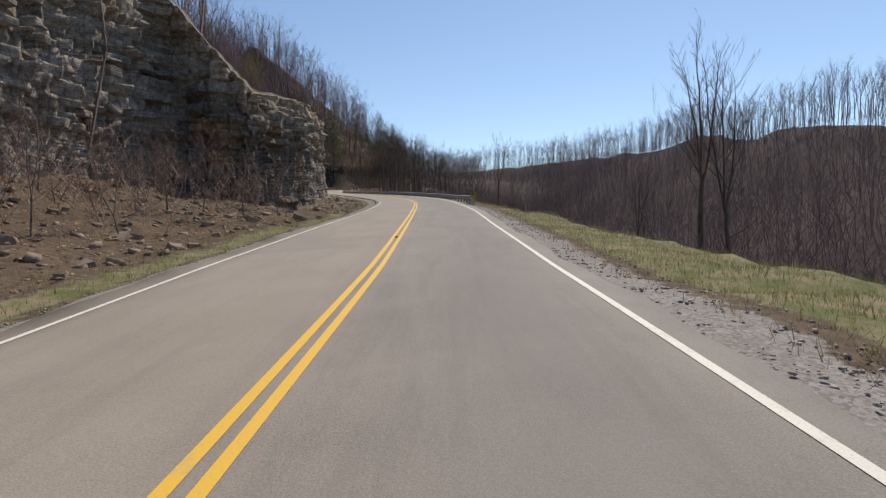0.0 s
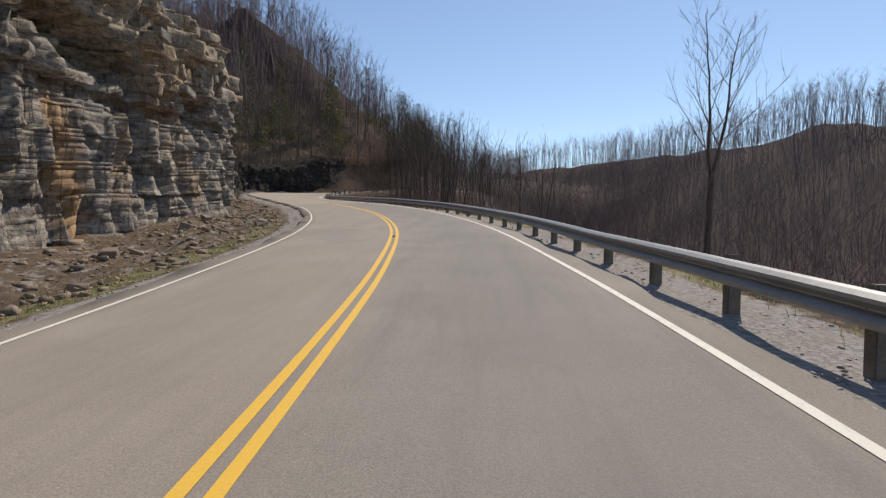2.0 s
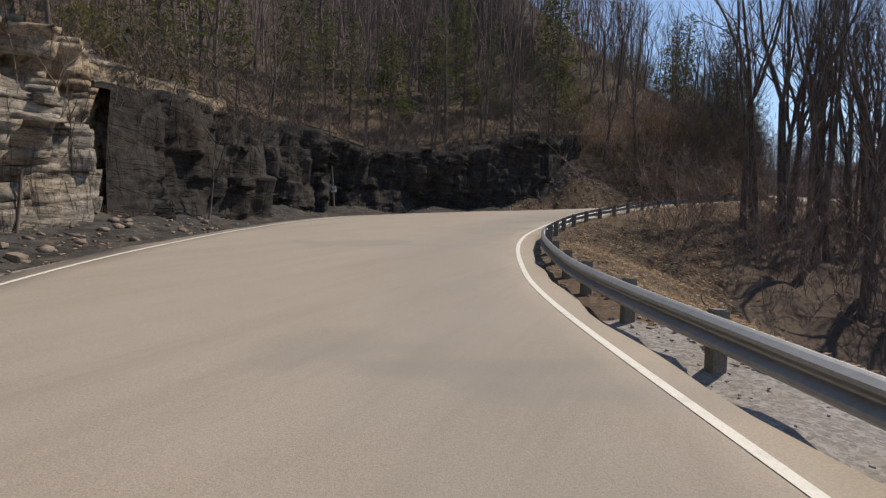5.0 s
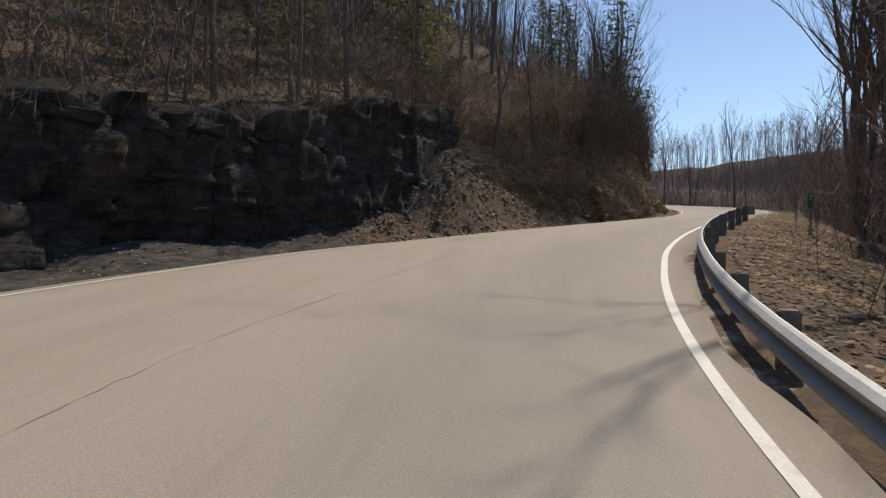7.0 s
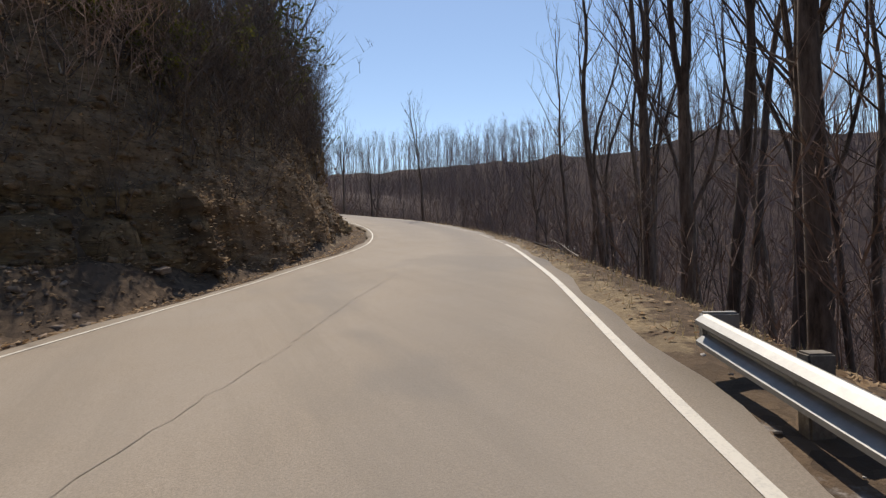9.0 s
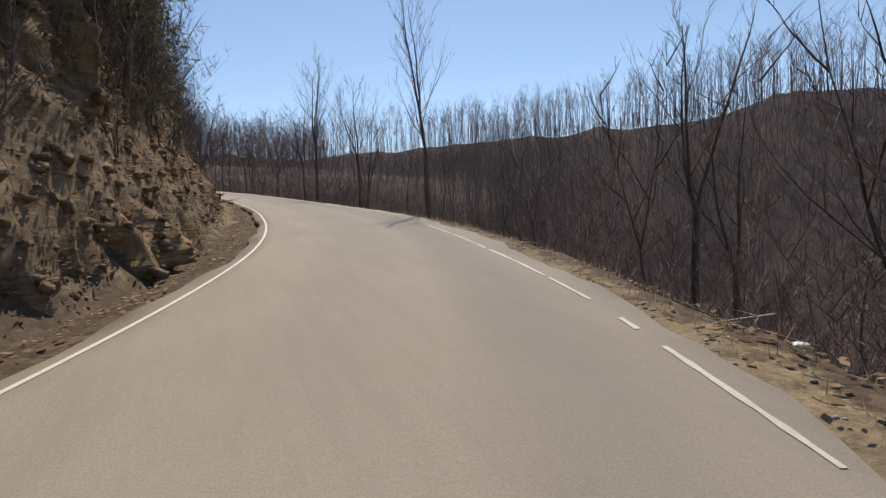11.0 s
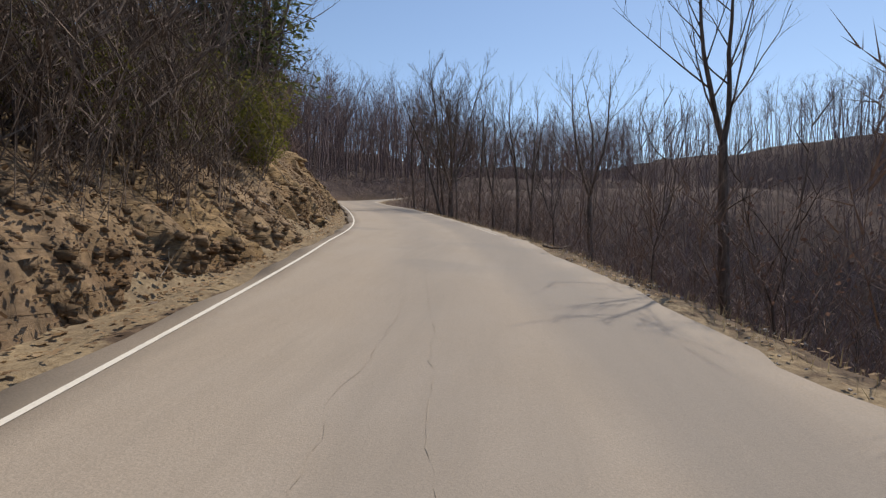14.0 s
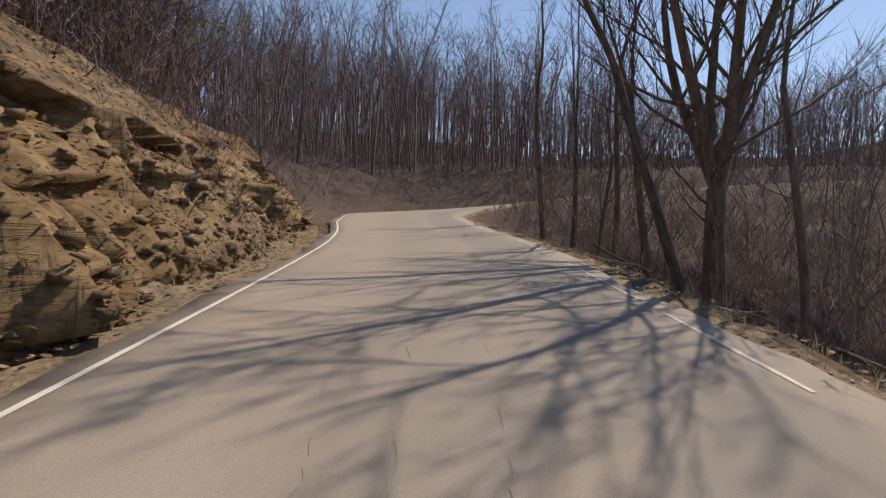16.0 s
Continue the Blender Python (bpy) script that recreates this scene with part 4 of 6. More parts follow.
def bare_tree_mesh(seed, height, radius, fork=0.45, spread=0.55, limbs=9, twigs=5, twiglets=2, lean=0.0, material=None, leads=0, fine=0.010):
    """A leafless tree: a trunk that forks into leaders, with limbs, twigs and a haze of twiglets."""
    rnd = random.Random(seed)
    out = []
    trunk, trad, d0 = grow(rnd, Vector((0, 0, -0.5)), Vector((lean, rnd.uniform(-0.06, 0.06), 1)), height * fork + 0.5, radius, 0, out, 0.10, 0.05, 6, 0.30)
    trad[0] *= 1.35
    hair_v, hair_f = [], []

    def at(path, rad, u):
        f = u * (len(path) - 1)
        i = min(int(f), len(path) - 2)
        return path[i].lerp(path[i + 1], f - i), rad[i] + (rad[i + 1] - rad[i]) * (f - i), (path[i + 1] - path[i]).normalized()

    def any_way(up):
        return Vector((rnd.uniform(-1, 1), rnd.uniform(-1, 1), rnd.uniform(-up, 1)))

    def clothe(path, rad, ln, count):
        """Twigs along a limb, each ending in a spray of twiglets."""
        for j in range(count):
            q, rr, dd = at(path, rad, min(0.2 + 0.8 * (j + rnd.random() * 0.9) / count, 0.99))
            tp, tr, _ = grow(rnd, q, dd + any_way(0.15) * 0.75, ln * rnd.uniform(0.28, 0.5), max(rr * 0.55, fine), 2, out, 0.22, 0.10, 2)
            for _ in range(twiglets * 2):
                q2, _, d2 = at(tp, tr, rnd.uniform(0.15, 1.0))
                tip = q2 + (d2 + any_way(0.2) * 0.7).normalized() * ln * rnd.uniform(0.13, 0.28)
                fibre(rnd, q2, tip, fine * 0.75, hair_v, hair_f)

    n = leads or (1 if spread < 0.42 else rnd.choice((2, 2, 3)))
    turn = rnd.uniform(0, 6.28)
    for k in range(n):
        az = turn + 6.28 * k / n + rnd.uniform(-0.4, 0.4)
        side = Vector((math.cos(az), math.sin(az), 0))
        way = d0 + side * (spread * rnd.uniform(0.45, 0.8) if n > 1 else 0.05)
        lead, lrad, _ = grow(rnd, trunk[-1], way, height * (1 - fork) * rnd.uniform(0.82, 1.06), trad[-1] * (0.95 if n == 1 else 0.72), 1, out, 0.13, 0.13, 8, 0.86)
        many = max(5, round(limbs * (1.5 if n == 1 else 2.2) / n))
        for j in range(many):
            u = 0.06 + 0.90 * (j + rnd.random() * 0.8) / many
            p, r, d = at(lead, lrad, min(u, 0.98))
            az = j * 2.4 + rnd.uniform(-0.6, 0.6)
            out_way = Vector((math.cos(az), math.sin(az), 0)) * spread * rnd.uniform(0.9, 1.6)
            ln = height * (0.10 + 0.20 * (1 - u)) * rnd.uniform(0.75, 1.3) * (0.75 + spread * 0.5)
            lp, lr, _ = grow(rnd, p, d * rnd.uniform(0.6, 1.0) + out_way, ln, max(r * 0.45, 0.016), 1, out, 0.2, 0.12, 4)
            clothe(lp, lr, ln, twigs)
        clothe(lead[4:], lrad[4:], height * 0.16, twigs)
    for j in range(2):
        p, r, d = at(trunk, trad, rnd.uniform(0.6, 0.95))
        az = rnd.uniform(0, 6.28)
        lp, lr, _ = grow(rnd, p, d * 0.5 + Vector((math.cos(az), math.sin(az), 0)) * 0.9, height * 0.14, r * 0.25, 1, out, 0.25, 0.1, 4)
        clothe(lp, lr, height * 0.12, 3)
    made = []
    for pname, wanted in (("trunk", (0,)), ("crown", (1, 2))):
        verts, faces = [], []
        for path, rad, level in out:
            if level in wanted:
                tube(path, rad, 8 if level == 0 else 3 if level == 2 or rad[0] < 0.05 else 5, verts, faces)
        if pname == "crown":
            b = len(verts)
            verts += hair_v
            faces += [tuple(i + b for i in f) for f in hair_f]
        made.append((pname, mesh_from(pname, verts, faces, material or BARK, True)))
    return made


def conifer_meshes(seed, height, radius, crown=0.25, wide=0.2):
    """A pine or hemlock: trunk mesh and a crown of many needle sprays."""
    rnd = random.Random(seed)
    out, verts, faces = [], [], []
    trunk, trad, _ = grow(rnd, Vector((0, 0, -0.5)), Vector((0, 0, 1)), height, radius, 0, out, 0.03, 0.05, 8)
    nv, nf = [], []
    n = int(height * 7)
    for k in range(n):
        u = crown + (1 - crown) * (k + rnd.random()) / n
        z = u * height
        az = k * 2.4 + rnd.uniform(-0.6, 0.6)
        ln = height * wide * (1.15 - u) * rnd.uniform(0.55, 1.25) + 0.4
        side = Vector((math.cos(az), math.sin(az), rnd.uniform(-0.15, 0.25)))
        lp, lr, _ = grow(rnd, Vector((0, 0, z)), side, ln, 0.035, 2, out, 0.12, -0.03, 3)
        for _ in range(int(3 + ln * 4.5)):
            v = rnd.uniform(0.25, 1.0)
            f = v * 3
            i = min(int(f), 2)
            p = lp[i].lerp(lp[i + 1], f - i)
            if rnd.random() < 0.85:
                d = (side * rnd.uniform(0.1, 0.8) + Vector((rnd.uniform(-1, 1), rnd.uniform(-1, 1), rnd.uniform(-0.7, 0.35)))).normalized()
                w = d.cross(Vector((rnd.uniform(-1, 1), rnd.uniform(-1, 1), 1.5))).normalized() * rnd.uniform(0.05, 0.11)
                l = rnd.uniform(0.3, 0.65)
                b = len(nv)
                nv += [p - w * 0.3, p + d * l * 0.6 + w, p + d * l, p + d * l * 0.5 - w]
                nf.append((b, b + 1, b + 2, b + 3))
    for path, rad, level in out:
        tube(path, rad, 7 if level == 0 else 3, verts, faces)
    return mesh_from("trunk", verts, faces, BARK, True), mesh_from("crown", nv, nf, NEEDLE)


def shrub_meshes(seed, height, leafy, leaf):
    rnd = random.Random(seed)
    out, verts, faces, nv, nf = [], [], [], [], []
    for k in range(7):
        az = k * 0.9 + rnd.random()
        way = Vector((math.cos(az) * 0.45, math.sin(az) * 0.45, 1))
        lp, lr, _ = grow(rnd, Vector((0.1 * math.cos(az), 0.1 * math.sin(az), -0.2)), way, height * rnd.uniform(0.6, 1.1), 0.022, 1, out, 0.2, 0.05, 4)
        for j in range(5):
            i = rnd.randint(1, 3)
            q = lp[i].lerp(lp[i + 1], rnd.random())
            tp, tr, _ = grow(rnd, q, Vector((rnd.uniform(-1, 1), rnd.uniform(-1, 1), 0.6)), height * 0.3, 0.009, 2, out, 0.25, 0.05, 2)
            for _ in range(leafy):
                c = tp[rnd.randint(1, 2)] + Vector((rnd.gauss(0, 0.09), rnd.gauss(0, 0.09), rnd.gauss(0, 0.09))) * height * 0.6
                d = Vector((rnd.uniform(-1, 1), rnd.uniform(-1, 1), rnd.uniform(-1, 1))).normalized()
                w = d.cross(Vector((rnd.uniform(-1, 1), rnd.uniform(-1, 1), rnd.uniform(-1, 1)))).normalized()
                l = rnd.uniform(0.035, 0.075)
                b = len(nv)
                nv += [c - d * l, c + w * l * 0.6, c + d * l, c - w * l * 0.6]
                nf.append((b, b + 1, b + 2, b + 3))
    for path, rad, level in out:
        tube(path, rad, 4 if level == 1 else 3, verts, faces)
    return mesh_from("stem", verts, faces, BARK, True), (mesh_from("foliage", nv, nf, leaf) if nv else None)


def plant(name, mesh_parts, place, turn, size, label, category, group="", lean=(0, 0)):
    """A tree as one thing: its trunk mesh at the top, foliage as a part."""
    top = new(name)
    top.matrix_world = Matrix.Translation(place) @ Euler((lean[0], lean[1], turn)).to_matrix().to_4x4() @ Matrix.Diagonal((size, size, size, 1))
    for pname, me in mesh_parts:
        ob = new(pname, me)
        ob.parent = top
    return tagged(top, label, category, group)


NEAR_TREES = [bare_tree_mesh(11 + k, 15, 0.17 + 0.02 * (k % 3), 0.34 + 0.05 * (k % 4), 0.45 + 0.07 * (k % 3), 10, 5, 2, 0.06 * (k % 3 - 1)) for k in range(6)]
OAK = bare_tree_mesh(77, 13, 0.27, 0.24, 0.8, 24, 9, 5, leads=5)
PALE_TREE = bare_tree_mesh(51, 11, 0.14, 0.3, 0.6, 10, 6, 3, material=PALE_BARK, leads=3)
SLIM_TREES = [bare_tree_mesh(31 + k, 14, 0.10 + 0.014 * k, 0.46, 0.34 + 0.05 * (k % 3), 7, 4, 1, 0.05 * (k % 3 - 1)) for k in range(6)]
SAPLINGS = [bare_tree_mesh(61 + k, 5, 0.035, 0.25, 0.5, 5, 2, 1, 0.1 * (k - 1), fine=0.007) for k in range(4)]
CONIFERS = [conifer_meshes(5, 16, 0.17, 0.2, 0.2), conifer_meshes(6, 13, 0.13, 0.35, 0.24), conifer_meshes(7, 18, 0.2, 0.12, 0.17)]
SHRUBS = [shrub_meshes(3 + k, 2.6, 34, SHRUB_LEAF) for k in range(3)]
REDBUDS = [shrub_meshes(43 + k, 4.5, 6, BUD) for k in range(2)]
BRUSH = [shrub_meshes(13 + k, 1.8, 0, None) for k in range(3)]


def tree_at(mesh, x, y, size=1.0, turn=0.0, label="bare grey-barked deciduous tree on the slope", group="", lean=(0, 0), sink=0.0):
    return plant("bare_tree", mesh, (x, y, land_z(x, y) - sink), turn, size, label, "tree", group, lean)


for s, d, k, size, turn in ((150.5, 5.2, 1, 0.75, 0.5), (154.0, 4.6, 2, 0.7, 2.5), (166.0, 4.6, 0, 0.7, 1.0), (178.0, 3.2, 1, 0.6, 0.2), (183.0, 3.2, 4, 0.55, 3.0), (174.0, 3.6, 3, 0.65, 1.7), (169.5, 5.0, 2, 0.85, 0.8), (172.0, 5.6, 4, 0.9, 2.9), (176.0, 5.0, 5, 0.85, 4.2), (180.0, 4.6, 0, 0.8, 5.1), (171.0, 4.2, 5, 0.7, 1.3), (184.5, 5.4, 1, 0.7, 0.4), (186.0, 4.9, 3, 0.8, 2.2), (187.2, 6.0, 0, 0.85, 3.9), (188.6, 5.1, 5, 0.7, 5.0), (190.0, 5.6, 2, 0.75, 1.1), (191.6, 5.0, 4, 0.8, 2.7), (193.5, 5.4, 1, 0.8, 4.4), (195.2, 5.0, 0, 0.7, 0.9), (197.4, 5.3, 3, 0.75, 3.3), (200.0, 5.0, 5, 0.7, 5.7), (214.0, 5.0, 2, 0.8, 0.7), (217.5, 4.6, 0, 0.85, 1.9), (220.5, 5.2, 4, 0.9, 3.1), (223.0, 4.7, 1, 0.85, 4.6), (225.5, 5.4, 3, 0.95, 5.8), (228.0, 4.8, 5, 0.85, 0.2), (230.5, 5.5, 2, 0.9, 2.4), (233.5, 5.0, 0, 0.9, 3.6)):
    x, y, _ = on_road(s, -(float(half(s)) + d))
    tree_at(NEAR_TREES[k], x, y, size, turn, "leafless tree leaning from the cut bank", "bank trees", (0.0, 0.12))
# trees that stand out singly: mesh, x, y, size, turn
SINGLE = [(0, 12.9, 40.1, 0.78, 0.3), (1, 12.0, 41.3, 0.8, 2.0), (2, 5.4, 73.3, 0.6, 1.2), (4, 19.0, 66.0, 0.75, 3.0), (0, 14.0, 55.0, 0.6, 4.0), (3, 6.5, 160.5, 0.75, 0.5), (5, 0.9, 163.7, 0.62, 1.4), (2, 4.9, 165.3, 0.66, 3.6),
          (4, -0.8, 178.0, 0.8, 2.2), (1, -3.6, 194.1, 0.78, 5.0), (3, -0.1, 194.7, 0.82, 0.9), (0, 0.7, 195.6, 0.75, 2.9), (2, -2.8, 205.3, 0.7, 4.4), (5, -4.2, 215.8, 0.72, 3.3), (3, -7.5, 223.8, 0.72, 0.6), (1, -6.6, 227.0, 0.8, 5.5), (4, -9.2, 231.5, 0.85, 2.0)]
for k, x, y, size, turn in SINGLE:
    tree_at(NEAR_TREES[k], x, y, size, turn, "tall leafless tree at the edge of the drop", "roadside trees")
tree_at(OAK, -13.2, 236.5, 1.12, 0.4, "broad leafless oak with a spreading crown beside the road", "roadside trees")
tree_at(SLIM_TREES[4], -13.9, 235.9, 0.95, 0.0, "leafless tree leaning over the road edge", "roadside trees", (0.0, -0.3))
for k, x, y, size, turn in ((1, -15.6, 243.0, 0.95, 2.0), (3, -10.2, 229.4, 0.7, 1.0), (0, -12.4, 233.2, 0.7, 4.0), (2, -17.2, 244.8, 0.85, 0.4), (5, -14.3, 241.3, 0.8, 3.0), (4, -18.8, 248.0, 0.9, 1.6), (2, -16.4, 249.5, 0.85, 5.2)):
    tree_at(SLIM_TREES[k], x, y, size * 1.15, turn, "slender leafless tree by the road edge", "roadside trees")
tree_at(PALE_TREE, 7.2, 65.0, 0.68, 1.0, "pale-barked leafless sycamore on the slope", "roadside trees")

# woods near the road: counted trees, one by one
rnd = random.Random(4)
placed = []


def scatter(count, s_range, d_range, side, meshes, size, label, group, gap, name="bare_tree", category="tree"):
    got, tries = 0, 0
    while got < count and tries < count * 30:
        tries += 1
        s = rnd.uniform(*s_range)
        d = rnd.uniform(*d_range)
        x, y, _ = on_road(s, side * (float(half(s)) + d))
        if any((x - a) ** 2 + (y - b) ** 2 < gap * gap for a, b in placed):
            continue
        z, al, lt, dd, sd = surface([x], [y])
        if dd[0] < d_range[0] * 0.8:
            continue
        placed.append((x, y))
        k = rnd.choice(meshes)
        parts = k if isinstance(k, list) else [("trunk", k)]
        plant(name, parts, (x, y, z[0] - 0.15), rnd.uniform(0, 6.28), rnd.uniform(*size), label, category, group, (rnd.uniform(-.05, .05), rnd.uniform(-.05, .05)))
        got += 1


def conifer_parts(k):
    return [("trunk", CONIFERS[k][0]), ("crown", CONIFERS[k][1])]


for x, y, k, size in ((-29.4, 146.5, 2, 1.0), (-15.8, 163.5, 0, 0.85), (-19.4, 214.0, 1, 0.85), (-37.0, 138.5, 1, 0.75), (-28.0, 230.3, 0, 0.75), (-13.4, 167.3, 1, 0.62), (-12.4, 171.8, 0, 0.5), (-31.3, 236.8, 1, 0.85)):
    plant("conifer", conifer_parts(k), (x, y, land_z(x, y)), x, size, "dark green pine among the bare trees", "tree", "pines")

plant("conifer", conifer_parts(1), (-22.6, 219.9, land_z(-22.6, 219.9)), 0.0, 0.95, "tall pine leaning out over the cut bank", "tree", "pines", (0.0, 0.16))
plant("conifer", conifer_parts(0), (-20.4, 212.6, land_z(-20.4, 212.6)), 2.0, 0.7, "tall pine leaning out over the cut bank", "tree", "pines", (0.0, 0.12))


def leafy(k):
    return [("stem", k[0]), ("foliage", k[1])]


scatter(8, (14, 52), (18.5, 34), -1, NEAR_TREES[:2] + SLIM_TREES, (0.6, 0.95), "leafless tree above the cliff", "hillside trees", 2.2)
scatter(9, (53, 118), (10.5, 30), -1, NEAR_TREES[:2] + SLIM_TREES, (0.6, 0.95), "leafless tree above the cliff", "hillside trees", 2.0)
scatter(28, (113, 160), (7.5, 30), -1, NEAR_TREES[:3] + SLIM_TREES, (0.6, 0.95), "leafless tree on the uphill slope", "hillside trees", 1.6)
scatter(34, (158, 206), (4.6, 14), -1, NEAR_TREES[:4] + SLIM_TREES, (0.6, 0.95), "leafless tree on top of the cut bank", "hillside trees", 1.2)
scatter(24, (196, 278), (4.6, 20), -1, NEAR_TREES[:3] + SLIM_TREES, (0.6, 0.95), "leafless tree on top of the cut bank", "hillside trees", 1.5)
scatter(10, (122, 146), (6.5, 14), -1, [conifer_parts(0), conifer_parts(1)], (0.5, 0.75), "dark green pine above the shale cut", "pines", 1.5, "conifer", "tree")
scatter(12, (121, 148), (5.2, 9), -1, NEAR_TREES[:3] + SLIM_TREES, (0.5, 0.8), "leafless tree above the shale cut", "hillside trees", 1.2)
scatter(8, (163, 204), (5.5, 11), -1, [conifer_parts(0), conifer_parts(1)], (0.45, 0.8), "dark green pine on top of the bank", "pines", 1.6, "conifer", "tree")
scatter(11, (116, 160), (11, 26), -1, [conifer_parts(0), conifer_parts(1), conifer_parts(2)], (0.55, 0.95), "dark green pine among the bare trees", "pines", 2.5, "conifer", "tree")
scatter(2, (186, 202), (8, 16), -1, [conifer_parts(1), conifer_parts(0)], (0.6, 0.9), "dark green pine above the bank", "pines", 2.0, "conifer", "tree")
scatter(12, (98, 132), (14, 26), 1, SLIM_TREES + NEAR_TREES[:2], (0.95, 1.25), "leafless tree on the slope below the road", "valley trees", 2.0)
scatter(30, (138, 172), (3.6, 9), 1, SLIM_TREES + NEAR_TREES, (0.85, 1.2), "tall leafless tree just below the guardrail", "valley trees", 1.6)
scatter(8, (172, 278), (6.0, 24), 1, SLIM_TREES + SLIM_TREES + NEAR_TREES[:3], (0.55, 0.95), "leafless tree on the slope below the road", "valley trees", 2.4)
scatter(60, (150, 256), (2.4, 8), 1, SAPLINGS, (0.7, 1.3), "thin leafless sapling below the road edge", "saplings", 0.9, "sapling", "sapling")
scatter(26, (20, 50), (4, 13), -1, SAPLINGS, (0.6, 1.1), "thin leafless sapling on the stony slope", "saplings", 1.2, "sapling", "sapling")
scatter(60, (150, 256), (4, 12), -1, SAPLINGS, (0.6, 1.1), "thin leafless sapling on the bank", "saplings", 0.9, "sapling", "sapling")
scatter(5, (209, 222), (5, 8), -1, [leafy(k) for k in SHRUBS], (0.9, 1.5), "olive-green leafy shrub on top of the bank", "green shrubs", 0.7, "shrub", "shrub")
scatter(10, (56, 112), (9.8, 15), -1, [leafy(k) for k in SHRUBS], (0.8, 1.4), "olive-green leafy shrub above the cliff", "green shrubs", 1.0, "shrub", "shrub")
scatter(16, (120, 190), (8, 18), -1, [leafy(k) for k in SHRUBS], (0.8, 1.5), "olive-green leafy shrub on the slope", "green shrubs", 1.0, "shrub", "shrub")
scatter(3, (138, 150), (5, 10), 1, [leafy(k) for k in REDBUDS], (0.6, 1.0), "shrub with reddish spring buds below the road", "budding shrubs", 1.0, "shrub", "shrub")
scatter(12, (145, 161), (3.6, 8), 1, NEAR_TREES, (0.8, 1.05), "tall leafless tree just below the guardrail", "valley trees", 1.3)
scatter(9, (134, 150), (7, 13), 1, SLIM_TREES, (0.8, 1.05), "slender leafless tree below the guardrail", "valley trees", 1.5)
scatter(5, (127, 144), (9, 14), 1, SLIM_TREES + NEAR_TREES[:2], (0.7, 0.95), "tall leafless tree below the guardrail", "valley trees", 1.4)
scatter(22, (103, 124), (2.8, 5.5), -1, [[("stem", k[0])] for k in BRUSH] + SAPLINGS, (0.6, 1.2), "bare twiggy bush at the cliff's foot", "bank bushes", 0.6, "shrub", "shrub")
scatter(26, (190, 226), (4.6, 10), -1, NEAR_TREES + SLIM_TREES, (0.45, 0.85), "leafless tree crowding the top of the bank", "hillside trees", 0.9)
scatter(9, (169, 187), (4.2, 7.5), -1, NEAR_TREES + SLIM_TREES[3:], (0.5, 0.8), "leafless tree crowding the top of the bank", "hillside trees", 0.9)
scatter(3, (216, 236), (6, 10), -1, [conifer_parts(0), conifer_parts(1)], (0.6, 0.9), "dark green pine above the bank", "pines", 2.0, "conifer", "tree")
scatter(18, (210, 248), (4.6, 9), -1, NEAR_TREES + SLIM_TREES[3:], (0.6, 1.05), "leafless tree crowding the top of the bank", "hillside trees", 0.9)
scatter(10, (197, 262), (3, 10), 1, [leafy(k) for k in REDBUDS], (0.6, 1.0), "shrub with reddish spring buds below the road", "budding shrubs", 1.0, "shrub", "shrub")


def root_on_bank(count, s_range, j_range, meshes, size, label, group, name, category):
    """Plants rooted on the cut bank's own face."""
    ids = [i for i in range(len(DIRT_S)) if s_range[0] < DIRT_S[i] < s_range[1]]
    for _ in range(count):
        i, j = rnd.choice(ids), rnd.randint(*j_range)
        p = DIRT_V[i, j]
        o = DIRT_OUT[i]
        plant(name, rnd.choice(meshes), (p[0] - 0.1 * o[0], p[1] - 0.1 * o[1], p[2] - 0.05), rnd.uniform(0, 6.28), rnd.uniform(*size), label, category, group, (rnd.uniform(-.15, .15), rnd.uniform(-.15, .15)))


root_on_bank(46, (150, 206), (18, 53), SAPLINGS, (0.5, 1.1), "thin leafless sapling growing out of the bank", "bank saplings", "sapling", "sapling")
root_on_bank(130, (146, 208), (18, 54), [[("stem", k[0])] for k in BRUSH], (0.5, 1.1), "bare twiggy bush rooted in the bank", "bank bushes", "shrub", "shrub")
root_on_bank(6, (210, 222), (36, 55), [leafy(k) for k in SHRUBS], (0.5, 0.85), "olive-green leafy shrub on top of the bank", "green shrubs", "shrub", "shrub")
root_on_bank(36, (199, 219), (42, 56), [[("stem", k[0])] for k in BRUSH], (0.7, 1.4), "dark twiggy thicket on top of the bank", "bank bushes", "shrub", "shrub")
root_on_bank(22, (156, 212), (38, 54), [leafy(k) for k in SHRUBS], (0.6, 1.1), "olive-green leafy shrub on top of the bank", "green shrubs", "shrub", "shrub")


for s, j, k, size in ((209.6, 54, 0, 0.75), (211.2, 55, 1, 0.95), (212.4, 53, 2, 0.7), (213.6, 55, 0, 1.0), (215.0, 54, 1, 0.8), (216.4, 55, 2, 1.0), (217.6, 53, 0, 0.75), (218.8, 55, 1, 0.95), (220.4, 54, 2, 0.7), (214.4, 56, 1, 1.2), (217.0, 56, 2, 1.2), (212.0, 56, 0, 1.1), (221.4, 44, 1, 0.9), (222.3, 50, 0, 1.15), (223.2, 46, 2, 1.0), (224.0, 52, 1, 1.2), (224.9, 47, 0, 0.9), (220.6, 54, 2, 1.2), (222.8, 55, 1, 1.3), (225.6, 53, 2, 1.1)):
    p = DIRT_V[int(np.argmin(abs(DIRT_S - s))), j]
    plant("shrub", leafy(SHRUBS[k]), (p[0], p[1], p[2] - 0.1), s, size, "olive-green leafy shrub crowning the low bank", "shrub", "green shrubs")


